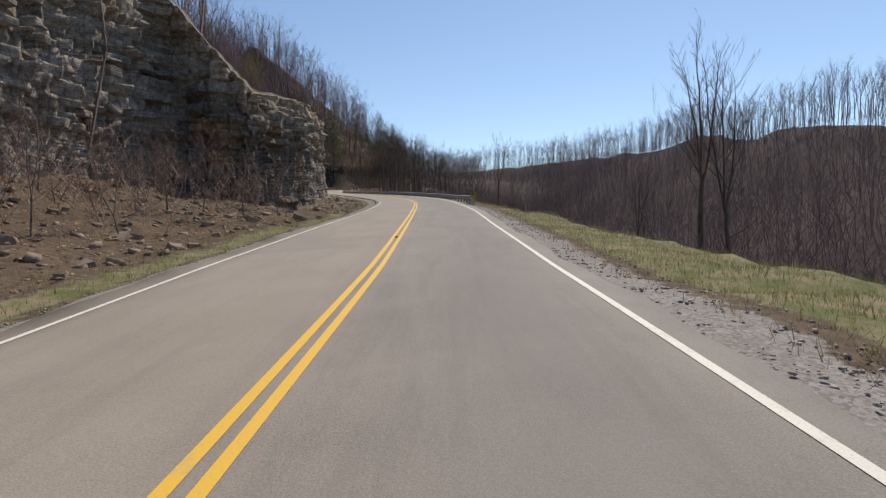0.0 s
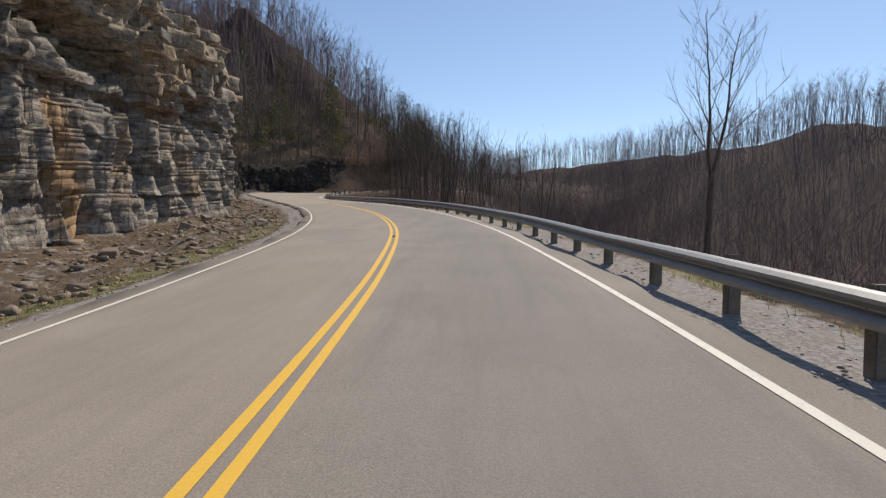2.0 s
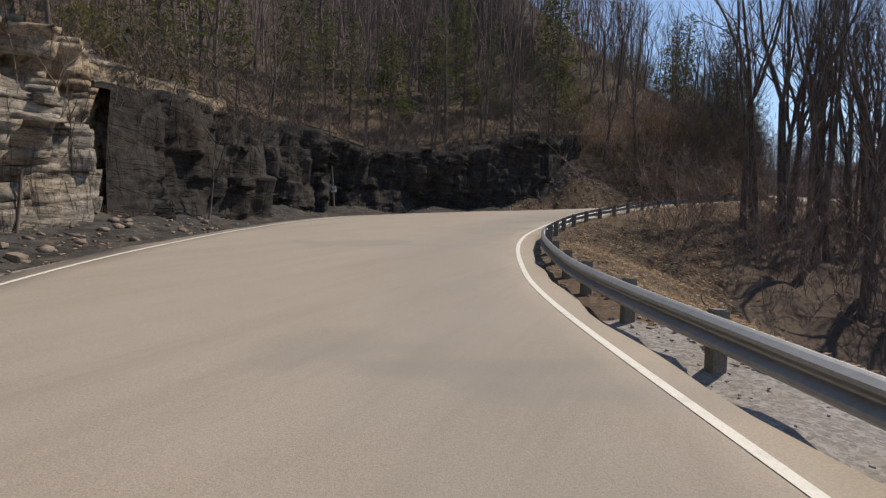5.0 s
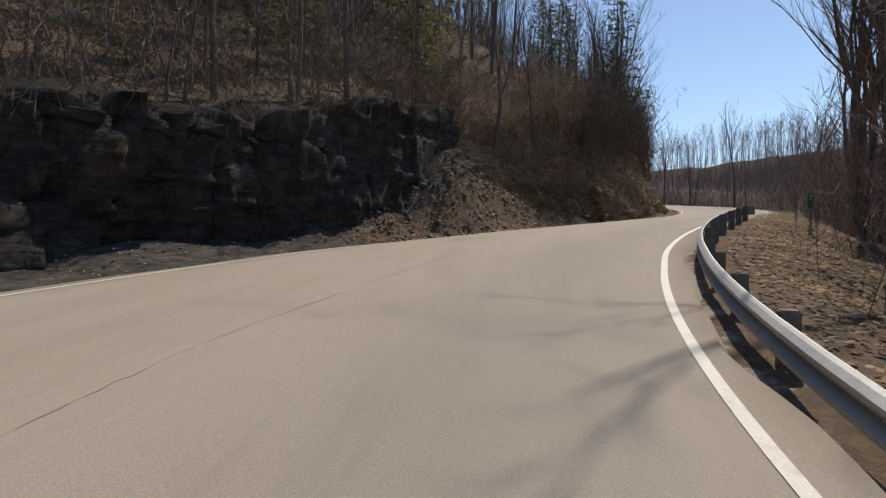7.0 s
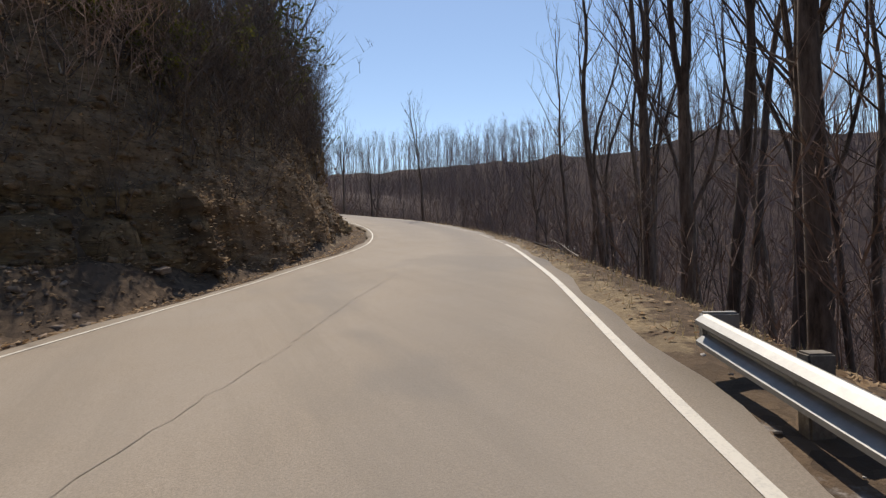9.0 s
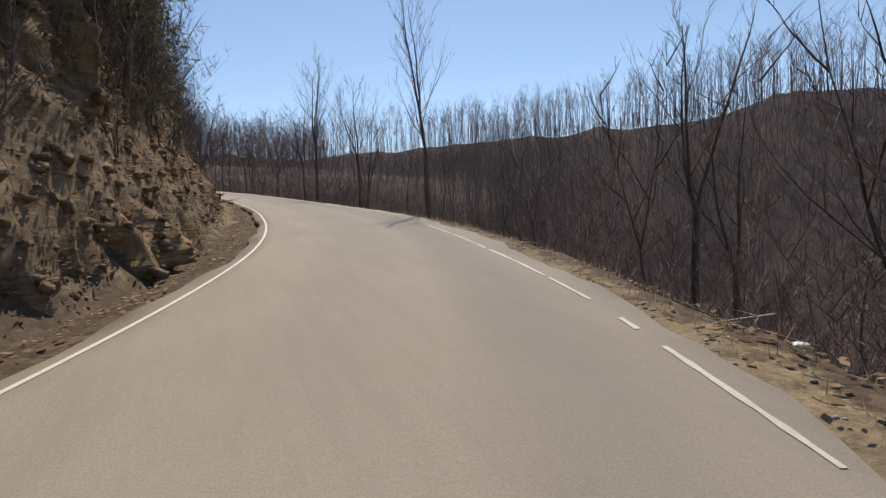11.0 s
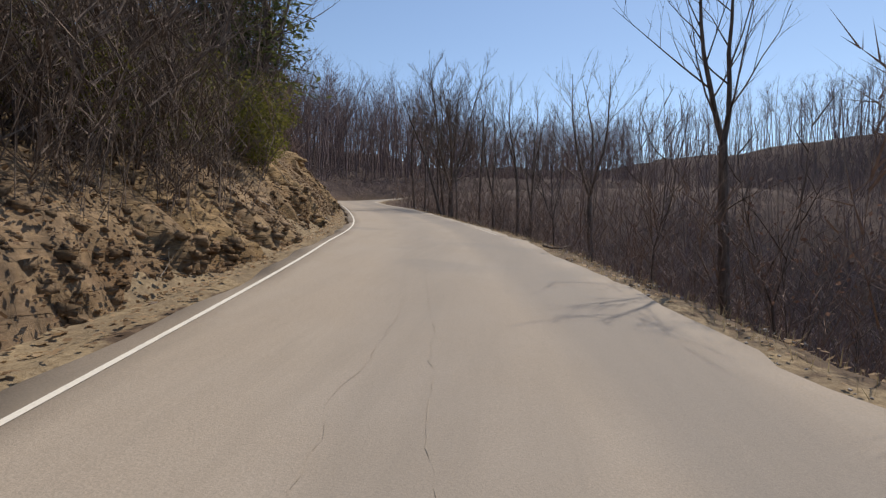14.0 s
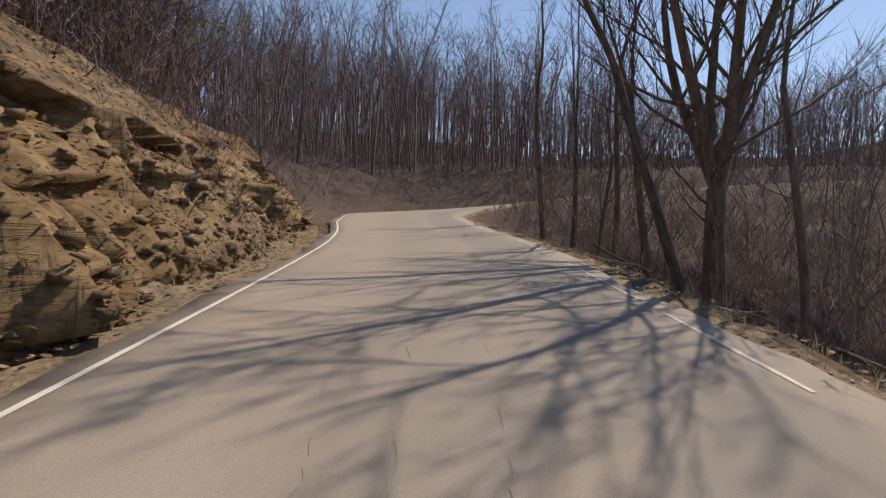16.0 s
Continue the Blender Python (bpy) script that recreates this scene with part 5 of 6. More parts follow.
def wood_mass(name, seed, count, pick, label, hmin=9, hmax=15, branches=13, stout=1.0, crooked=0.06, spread=0.7, material=None, low=0.3):
    """Far woods: thousands of simple leafless trees joined in one mesh."""
    g = np.random.RandomState(seed)
    xs, ys, *rest = pick(g, count)
    z = rest[0] if rest else surface(xs, ys)[0]
    n = len(xs)
    hgt = g.uniform(hmin, hmax, n)
    V, F, T, base = [], [], [], 0

    def limb(p0, p1, r0, r1):
        """Three-sided tapered limbs for all trees at once."""
        nonlocal base
        dirn = p1 - p0
        dirn /= np.linalg.norm(dirn, axis=1)[:, None] + 1e-9
        a = np.cross(dirn, np.array([0.3, 0.86, 0.41]))
        a /= np.linalg.norm(a, axis=1)[:, None] + 1e-9
        b = np.cross(dirn, a)
        ring = []
        for p, r in ((p0, r0), (p1, r1)):
            for k in range(3):
                w = 2 * math.pi * k / 3
                ring.append(p + (a * math.cos(w) + b * math.sin(w)) * np.asarray(r)[:, None])
        m = len(p0)
        v = np.stack(ring, 1).reshape(-1, 3)
        i = base + np.arange(m)[:, None] * 6
        for k in range(3):
            F.append(np.concatenate([i + k, i + (k + 1) % 3, i + 3 + (k + 1) % 3, i + 3 + k], 1))
        V.append(v)
        base += m * 6

    root = np.stack([xs, ys, z - 0.5], 1)
    lean = g.normal(0, crooked, (n, 2))
    mid = root + np.stack([lean[:, 0] * hgt * .5, lean[:, 1] * hgt * .5, hgt * 0.55], 1)
    top = mid + np.stack([g.normal(0, 1.3 * crooked, n) * hgt, g.normal(0, 1.3 * crooked, n) * hgt, hgt * 0.5], 1)
    r = hgt * g.uniform(0.005, 0.009, n) * stout
    fine = 0.0007 * hgt + 0.006
    limb(root, mid, r, r * 0.7)
    limb(mid, top, r * 0.7, r * 0.15)

    def sliver(p0, p1, r0):
        """Thin tapered twigs, one small blade each."""
        nonlocal base
        side = np.cross(p1 - p0, g.normal(0, 1, p0.shape))
        side /= np.linalg.norm(side, axis=1)[:, None] + 1e-9
        v = np.stack([p0 - side * r0[:, None], p0 + side * r0[:, None], p1], 1).reshape(-1, 3)
        T.append(base + np.arange(len(p0) * 3).reshape(-1, 3))
        V.append(v)
        base += len(v)

    for k in range(branches):
        u = g.uniform(low, 1.0, n)
        below = u < 0.5
        p = np.where(below[:, None], root + (mid - root) * (u * 2)[:, None], mid + (top - mid) * ((u - 0.5) * 2)[:, None])
        az = g.uniform(0, 6.28, n)
        ln = hgt * g.uniform(0.12, 0.34, n) * (1.35 - u * 0.75)
        q = p + np.stack([np.cos(az) * spread, np.sin(az) * spread, g.uniform(0.45, 1.1, n)], 1) * ln[:, None]
        sliver(p, q, fine * 1.9)
        for _ in range(4):
            o = p + (q - p) * g.uniform(0.3, 0.95, n)[:, None]
            sliver(o, o + (q - p) * g.uniform(0.25, 0.6, n)[:, None] + np.stack([g.normal(0, 0.06, n), g.normal(0, 0.06, n), g.uniform(-0.01, 0.08, n)], 1) * hgt[:, None], fine)
    quads = np.concatenate(F)
    tris = np.concatenate([quads[:, :3], quads[:, [0, 2, 3]], *T])
    me = fast_mesh(name, np.concatenate(V), tris, material or FAR_BARK)
    return tagged(new(name, me), label, "woods", kind="stuff")


def beside(side, s_range, d_range, power, least):
    """Random places in a band along one side of the road."""
    def pick(g, n):
        s = g.uniform(*s_range, n * 3)
        d = d_range[0] + (d_range[1] - d_range[0]) * g.uniform(0, 1, n * 3) ** power
        c = np.clip(s, -36, STATION[-1] - 2)
        p = on_road(c, side * (half(c) + d))
        x, y = p[:, 0], p[:, 1] + (s - c)
        k = (land_height(x, y)[3] > least) & (land_height(x, y)[4] * side > 0)
        return x[k][:n], y[k][:n]
    return pick


def rooted(grid, stations, s_range, rows):
    """Random places on a rock face or cut bank."""
    def pick(g, n):
        ids = np.flatnonzero((stations > s_range[0]) & (stations < s_range[1]))
        p = grid[g.choice(ids, n), g.randint(rows[0], rows[1], n)]
        return p[:, 0], p[:, 1], p[:, 2] + 0.3
    return pick


def boxed(x0, x1, y0, y1, least):
    def pick(g, n):
        x, y = g.uniform(x0, x1, n * 3), g.uniform(y0, y1, n * 3)
        k = land_height(x, y)[3] > least
        return x[k][:n], y[k][:n]
    return pick


def on_ridge(near, far, behind, x0=-20, y0=0):
    """Random places on the ridge's near slope, between two distances from its crest."""
    def pick(g, n):
        x, y = g.uniform(x0, 135, n * 12), g.uniform(y0, 352, n * 12)
        gap, _, back = ridge_at(x, y)
        _, along, _, d, side = land_height(x, y)
        k = np.where(back, gap < behind, (gap > near) & (gap < far)) & (d > 22) & ((side > 0) | (along > 255))
        return x[k][:n], y[k][:n]
    return pick


wood_mass("far_woods", 1, 5400, on_ridge(6, 78, 0), "leafless purple-brown woods covering the far side of the valley", 5, 12, 8, 0.8, 0.12, 0.6)
wood_mass("crest_woods", 7, 1500, on_ridge(0, 9, 8), "leafless woods along the crest across the valley", 9, 15, 10, 0.9, 0.07, 0.45, low=0.5)
wood_mass("valley_head_woods", 19, 1300, boxed(-4, 84, 215, 304, 4), "leafless woods at the head of the valley", 4, 11, 8, 0.8, 0.12, 0.6)
wood_mass("ridge_woods", 6, 1500, boxed(-95, 20, 268, 345, 6), "leafless woods on the hill where the road turns away", 6, 14, 9, 1.1, 0.12, 0.6)
wood_mass("valley_woods", 3, 1700, beside(1, (120, 290), (10, 46), 1.0, 8), "leafless young woods on the slope below the road", 3, 9, 8, 0.4, 0.16, 0.5, BRUSH_BARK)
wood_mass("brushwood", 4, 2400, beside(1, (124, 278), (2.2, 18), 1.0, 2.0), "thin bare brushwood below the road edge", 1.2, 4.5, 9, 0.4, 0.2, 0.5, BRUSH_BARK)
wood_mass("hill_woods", 2, 2300, beside(-1, (0, 278), (15, 92), 0.9, 13), "leafless woods covering the hill above the road", 8, 15, 10, 1.0, 0.09, 0.55)
wood_mass("hill_top_woods", 16, 1250, boxed(-100, -24, 118, 206, 16), "leafless woods covering the hill inside the bend", 9, 15, 9, 0.9, 0.07, 0.5, low=0.35)
wood_mass("shale_brush", 20, 520, rooted(SHALE_V, SHALE_S, (119, 149), (36, 43)), "bare brush hanging over the shale cut", 0.8, 3.2, 9, 0.5, 0.25, 0.8, BARK)
wood_mass("verge_brush", 25, 420, beside(-1, (244, 280), (1.6, 12), 1.0, 1.4), "bare brush on the rise at the bend", 0.8, 3.5, 8, 0.5, 0.2, 0.7)
wood_mass("hill_brush", 5, 2100, beside(-1, (112, 278), (5.0, 22), 1.0, 4.5), "bare brush on the bank above the road", 1.2, 5, 8, 0.45, 0.14, 0.6, BARK)
wood_mass("bank_brush", 18, 1800, rooted(DIRT_V, DIRT_S, (157, 216), (26, 56)), "tangled brown brush overhanging the cut bank", 1.0, 4.6, 9, 0.45, 0.22, 0.7, BARK)
wood_mass("fan_brush", 21, 260, rooted(DIRT_V, DIRT_S, (146, 158), (34, 56)), "bare brush above the dark shale ledge", 1.0, 4.0, 9, 0.45, 0.22, 0.7, BRUSH_BARK)
wood_mass("bank_thicket", 8, 1200, beside(-1, (158, 252), (4.2, 10), 1.0, 3.8), "tangled brown thicket on top of the cut bank", 1.2, 4.5, 10, 0.5, 0.2, 0.6, BRUSH_BARK)
wood_mass("bend_brushwood", 10, 700, beside(-1, (226, 254), (4.2, 11), 1.0, 3.8), "dense bare brushwood above the low bank at the bend", 2.0, 7.0, 11, 0.5, 0.2, 0.6)
wood_mass("bend_brush", 24, 1300, boxed(-46, 62, 252, 306, 2.2), "bare brush along the road beyond the bend", 1.2, 5.5, 8, 0.5, 0.18, 0.6)
wood_mass("bend_woods", 9, 700, boxed(-84, -14, 250, 316, 7), "tall leafless woods on the rise behind the bend", 11, 18, 12, 1.0, 0.07, 0.5)
wood_mass("lower_woods", 12, 1100, beside(1, (26, 125), (16, 46), 1.0, 14), "thin leafless woods in the valley below the road", 4, 10, 9, 0.65, 0.09, 0.5)
wood_mass("slope_brush", 22, 260, beside(-1, (17, 51), (4.5, 14), 1.0, 4), "bare reddish brush on the stony slope", 1.0, 3.5, 9, 0.45, 0.2, 0.7, BRUSH_BARK)
wood_mass("far_cliff_brush", 23, 320, beside(-1, (10, 56), (14, 24), 1.0, 12), "bare brush along the top of the cliff", 1.2, 5, 8, 0.5, 0.16, 0.6)
wood_mass("cliff_top_brush", 14, 1200, beside(-1, (44, 122), (8.6, 20), 1.0, 7.8), "bare brush and saplings on top of the cliff", 1.2, 5, 8, 0.5, 0.14, 0.6)
# ---- guardrail ----
def rail_lat(s):
    return half(s) + np.interp(s, [56.7, 67, 90, 110, 125, 147], [1.02, 0.95, 0.95, 0.76, 0.62, 0.58])


def rail_sink(s):
    """How much lower the rail sits than at its start."""
    return np.interp(s, [56.7, 67, 90, 110, 118, 128, 142], [-0.13, 0.0, 0.02, 0.07, 0.13, 0.2, 0.12])


RAIL_A, RAIL_B = 56.7, 149.5


def rail_beam_mesh(a, b):
    """One length of W-shaped beam following the road."""
    prof = [(o, h - 0.24) for o, h in [(0.0, 0.74), (-0.03, 0.725), (-0.08, 0.69), (-0.08, 0.655), (-0.03, 0.615), (0.0, 0.595), (0.0, 0.575), (-0.03, 0.555), (-0.08, 0.515), (-0.08, 0.48), (-0.03, 0.445), (0.0, 0.43)]]
    back = [(o + 0.012, h) for o, h in prof[::-1]]
    ring = prof + back
    s = np.linspace(a, b, 5)
    v = np.stack([on_road(s, rail_lat(s) + o, h - rail_sink(s)) for o, h in ring], 1)
    n = len(ring)
    f = []
    for i in range(len(s) - 1):
        for k in range(n):
            f.append((i * n + k, i * n + (k + 1) % n, (i + 1) * n + (k + 1) % n, (i + 1) * n + k))
    f += [tuple(range(n)), tuple(range((len(s) - 1) * n, len(s) * n))[::-1]]
    return mesh_from("beam", v.reshape(-1, 3), f, GALVANISED, False)


guardrail = tagged(new("guardrail"), "galvanised steel W-beam guardrail on short posts above the drop", "guardrail")
length = 3.81
k = 0
while RAIL_A + k * length < RAIL_B:
    a = RAIL_A + k * length
    part("beam", rail_beam_mesh(a, min(a + length, RAIL_B)), None, guardrail)
    k += 1
post_bm = box_bm(0.12, 0.16, 1.5, (0, 0, -0.22), 0.012)
post_me = bpy.data.meshes.new("post")
post_bm.to_mesh(post_me)
post_bm.free()
post_me.materials.append(POST_WOOD)
for s in np.arange(RAIL_A + 0.15, RAIL_B, 1.905):
    p = on_road(s, float(rail_lat(s)) + 0.12, -float(rail_sink(s)))
    q = on_road(s + 0.5, float(rail_lat(s + 0.5)) + 0.12)
    ob = new("post", post_me)
    ob.matrix_world = Matrix.Translation(p) @ Matrix.Rotation(math.atan2(q[1] - p[1], q[0] - p[0]), 4, "Z")
    ob.parent = guardrail

# ---- rail ends and signs ----
def rail_frame(s, extra=0.0):
    p = on_road(s, float(rail_lat(s)) + extra, -float(rail_sink(s)))
    q = on_road(s + 0.4, float(rail_lat(s + 0.4)) + extra)
    return Matrix.Translation(p) @ Matrix.Rotation(math.atan2(q[1] - p[1], q[0] - p[0]), 4, "Z")   # x along the rail, y to its left


def placed_part(name, bm, material, parent, m, label=""):
    ob = part(name, bm, material, parent, label)
    if m is not None:
        ob.matrix_world = m
    return ob


end_plate = box_bm(0.05, 0.24, 0.78, (-0.05, -0.02, 0.06), 0.01)
placed_part("end_plate", end_plate, GALVANISED, guardrail, rail_frame(RAIL_A), "flat galvanised end plate")
strut = box_bm(2.0, 0.05, 0.06, (1.0, 0.02, 0.06), 0.01)
placed_part("strut", strut, GALVANISED, guardrail, rail_frame(RAIL_A), "thin lower strut")
far_plate = box_bm(0.10, 0.30, 0.30, (0.02, -0.12, 0.36), 0.02)
placed_part("end_plate", far_plate, GALVANISED, guardrail, rail_frame(RAIL_B), "turned-back rail end")
bolt = bmesh.new()
bmesh.ops.create_uvsphere(bolt, u_segments=8, v_segments=5, radius=0.022)
bolt_me = bpy.data.meshes.new("bolt")
bolt.to_mesh(bolt_me)
bolt.free()
bolt_me.materials.append(GALVANISED)
for s in np.arange(RAIL_A + 0.15, RAIL_B, 1.905):
    ob = new("bolt", bolt_me)
    ob.matrix_world = rail_frame(s) @ pose(0, -0.005, 0.345)
    ob.parent = guardrail

marker = tagged(new("object_marker"), "yellow and black striped hazard marker at the guardrail's end", "road sign")
mm = rail_frame(RAIL_A - 0.25, 0.22) @ pose(0, 0, 0, 0, 0, 180)
marker.matrix_world = mm
mm = None
placed_part("post", box_bm(0.05, 0.05, 1.1, (-0.04, 0, 0.15), 0.005), GALVANISED, marker, mm)
plate = placed_part("plate", box_bm(0.012, 0.27, 0.62, (0, 0, 0.42), 0.004), SIGN_YELLOW, marker, mm, "yellow reflective plate")
for k in range(4):
    bm = bmesh.new()
    z0 = 0.10 + k * 0.19
    ys = (-0.13, 0.13)
    lo, hi = 0.115, 0.725
    quad = [(ys[0], z0 + 0.13), (ys[1], z0 - 0.13), (ys[1], z0 - 0.04), (ys[0], z0 + 0.22)]
    quad = [(y, min(max(z, lo), hi)) for y, z in quad]
    vs = [bm.verts.new((0.0095, y, z)) for y, z in quad]
    bm.faces.new(vs)
    geo = bmesh.ops.extrude_face_region(bm, geom=bm.faces[:])
    bmesh.ops.translate(bm, vec=(0.003, 0, 0), verts=[v for v in geo["geom"] if isinstance(v, bmesh.types.BMVert)])
    placed_part("stripe", bm, SIGN_BLACK, plate, mm, "black slanting stripe")

mile = tagged(new("mile_marker"), "small green mile marker with a white 7 behind the guardrail", "road sign")
p = on_road(147.2, float(half(147.2)) + 2.55)
mile.matrix_world = Matrix.Translation(p) @ Matrix.Rotation(radians(-128), 4, "Z")
placed_part("post", box_bm(0.05, 0.04, 2.6, (-0.03, 0, -0.58), 0.004), POST_WOOD, mile, None)
plate = placed_part("plate", box_bm(0.008, 0.16, 0.46, (0, 0, 0.50), 0.003), SIGN_GREEN, mile, None, "green reflective plate")
digit = bpy.data.curves.new("digit", "FONT")
digit.body, digit.size, digit.align_x, digit.extrude = "7", 0.22, "CENTER", 0.001
ob = new("digit", digit)
ob.data.materials.append(SIGN_WHITE)
ob.parent = plate
ob.matrix_basis = Matrix.Translation((0.006, 0, 0.52)) @ Euler((radians(90), 0, radians(90))).to_matrix().to_4x4()
tagged(ob, "white numeral")

# leaning pole with a small notice
px, py = -34.7, 124.0
pole = tagged(new("sign_pole"), "thin leaning grey pole with a small white notice", "pole")
pole.matrix_world = Matrix.Translation((px, py, land_z(px, py) - 0.1)) @ Matrix.Rotation(radians(-62), 4, "Z") @ Euler((0.09, 0, 0)).to_matrix().to_4x4()
vs, fs = [], []
tube([Vector((0, 0, k)) for k in (-0.6, 1.2, 2.6, 3.9, 5.0)], [0.055, 0.052, 0.048, 0.044, 0.04], 9, vs, fs)
part("shaft", mesh_from("shaft", vs, fs, POST_WOOD, True), None, pole)
notice = placed_part("notice", box_bm(0.016, 0.40, 0.32, (0.075, 0, 0.95), 0.006), SIGN_WHITE, pole, None, "white notice board")
for k in range(4):
    placed_part("text_line", box_bm(0.004, 0.28 - 0.04 * (k % 2), 0.028, (0.086, 0, 1.06 - k * 0.07)), SIGN_BLACK, notice, None, "dark line of illegible print")

# ---- road details ----
def ribbon_mesh(name, s, lat, wide, material, up=0.005):
    v, f = strip(s, lat, wide, up)
    return fast_mesh(name, v, f, material)


crack_rnd = random.Random(12)
for a, b, lat0, drift in ((205, 222, -0.95, 0.012), (204, 224, -0.25, -0.004), (233.5, 241, 0.0, 0.03), (234, 240, -0.9, -0.02), (232.5, 241, -0.5, 0.01)):
    s = np.arange(a, b, 0.12)
    w = np.cumsum([crack_rnd.gauss(0, 0.022) for _ in s])
    lat = lat0 + drift * (s - a) + w - np.linspace(0, w[-1], len(s)) * 0.7
    wide = np.array([max(0.0, crack_rnd.gauss(0.005, 0.005)) for _ in s])
    tagged(new("pavement_crack", ribbon_mesh("pavement_crack", s, lat, wide, TAR)), "dark wandering crack in the pale old asphalt", "crack", kind="structure")
s = np.arange(120, 160, 0.15)
lat = np.interp(s, STATION, MARK) - 0.1 + 0.05 * np.sin(s * 1.1) + np.array([crack_rnd.gauss(0, 0.015) for _ in s])
tagged(new("paving_joint", ribbon_mesh("paving_joint", s, lat, np.array([max(0.0, 0.012 * noise.noise(Vector((v * 0.9, 0, 0))) + crack_rnd.gauss(0.008, 0.005)) for v in s]), TAR)), "ragged joint between the two paved lanes", "crack", kind="structure")
# worn ghost of the yellow line past the end of the newer surface
for off in (-0.1, 0.1):
    build_mark("faded_centre_line", [(100.2, 101.4), (101.7, 103.6), (103.9, 104.6), (105.2, 106.6)], lambda s: np.interp(s, STATION, MARK) + off - 0.004 * (s - 100) ** 1.3, 0.07, YELLOW_PAINT, "flaked remnant of the yellow centre line", 0.7)
for s in (31.4, 51.8, 72.0, 99.3):
    lamp = tagged(new("road_reflector"), "small raised pavement reflector between the yellow lines", "reflector", "reflectors")
    c0, c1 = on_road(s, float(np.interp(s, STATION, MARK))), on_road(s + 0.5, float(np.interp(s + 0.5, STATION, MARK)))
    lamp.matrix_world = Matrix.Translation(c0) @ Matrix.Rotation(math.atan2(c1[1] - c0[1], c1[0] - c0[0]), 4, "Z")
    ob = part("casting", box_bm(0.24, 0.10, 0.03, (0, 0, 0.010), 0.012), GALVANISED, lamp)
    part("lens", box_bm(0.02, 0.08, 0.018, (-0.08, 0, 0.026), 0.004), AMBER, ob, "amber lens")

# ---- stones, sticks, leaves and grass ----
ROCKS = [stone_mesh(40 + k, STONE) for k in range(6)]
loose = random.Random(21)


def rocks(count, s_range, d_range, side, size, label, group):
    for _ in range(count):
        s, d = loose.uniform(*s_range), loose.uniform(*d_range)
        x, y, _ = on_road(s, side * (float(half(s)) + d))
        k = loose.uniform(*size) * loose.choice((0.6, 0.8, 1.0, 1.5))
        ob = new("rock", loose.choice(ROCKS))
        ob.matrix_world = Matrix.Translation((x, y, land_z(x, y) + 0.12 * k)) @ Euler((loose.uniform(-.4, .4), loose.uniform(-.4, .4), loose.uniform(0, 6.28))).to_matrix().to_4x4() @ Matrix.Diagonal((k * loose.uniform(0.8, 1.4), k, k * loose.uniform(0.5, 0.9), 1))
        tagged(ob, label, "rock", group)


rocks(190, (17, 51), (2.6, 14), -1, (0.14, 0.42), "broken grey-brown stone fallen on the leafy slope", "fallen stones")
rocks(60, (52, 116), (1.6, 5.5), -1, (0.15, 0.45), "broken stone fallen at the foot of the cliff", "fallen stones")
rocks(55, (54, 113), (1.5, 4), -1, (0.08, 0.22), "small broken stone scattered below the cliff", "fallen stones")
rocks(44, (116, 256), (0.9, 2.4), -1, (0.08, 0.22), "small stone at the foot of the bank", "fallen stones")
rocks(20, (160, 246), (0.6, 1.6), 1, (0.03, 0.08), "small stone on the valley-side shoulder", "fallen stones")

def rubble(name, seed, p, size, material, label):
    """Small broken stones lying close together, joined."""
    g = np.random.RandomState(seed)
    n = len(p)
    r = g.uniform(0.25, 1.0, n) ** 2 * (size[1] - size[0]) + size[0]
    a = g.uniform(0, 6.28, n)
    ux, uy = np.stack([np.cos(a), np.sin(a), g.normal(0, 0.25, n)], 1), np.stack([-np.sin(a), np.cos(a), g.normal(0, 0.25, n)], 1)
    uz = np.cross(ux, uy)
    corner = []
    for sx, sy, sz in ((-1, -1, -1), (1, -1, -1), (1, 1, -1), (-1, 1, -1), (-1, -1, 1), (1, -1, 1), (1, 1, 1), (-1, 1, 1)):
        k = g.uniform(0.55, 1.1, (3, n)) * r * np.array([[1.0], [0.75], [0.45]])
        corner.append(p + ux * (sx * k[0])[:, None] + uy * (sy * k[1])[:, None] + uz * (sz * k[2])[:, None])
    v = np.stack(corner, 1).reshape(-1, 3)
    box = np.array([(0, 3, 2, 1), (4, 5, 6, 7), (0, 1, 5, 4), (1, 2, 6, 5), (2, 3, 7, 6), (3, 0, 4, 7)])
    f = (np.arange(n)[:, None, None] * 8 + box).reshape(-1, 4)
    return tagged(new(name, fast_mesh(name, v, f, material)), label, "stones", kind="stuff")


def lying(seed, n, s_range, d_range, side):
    g = np.random.RandomState(seed)
    s, d = g.uniform(*s_range, n), g.uniform(*d_range, n)
    p = on_road(s, side * (half(s) + d))
    return np.stack([p[:, 0], p[:, 1], surface(p[:, 0], p[:, 1])[0] + 0.01], 1)


g = np.random.RandomState(71)
low_rows = DIRT_V[g.randint(20, len(DIRT_S), 3600), (g.uniform(0, 1, 3600) ** 1.5 * 36).astype(int) + 3]
rubble("bank_rubble", 72, low_rows, (0.03, 0.17), CUT, "broken tan stones lodged in the cut bank")
rubble("slope_rubble", 73, lying(74, 700, (16, 52), (2.4, 14.5), -1), (0.03, 0.18), STONE, "grey-brown stones scattered over the leafy slope")
rubble("cliff_rubble", 75, lying(76, 1300, (52, 122), (1.6, 6.0), -1), (0.03, 0.15), STONE, "small broken stones below the cliff")
rubble("fan_rubble", 77, lying(78, 900, (141, 153), (0.8, 5.0), -1), (0.03, 0.12), STONE, "brown rubble on the fan below the bank")
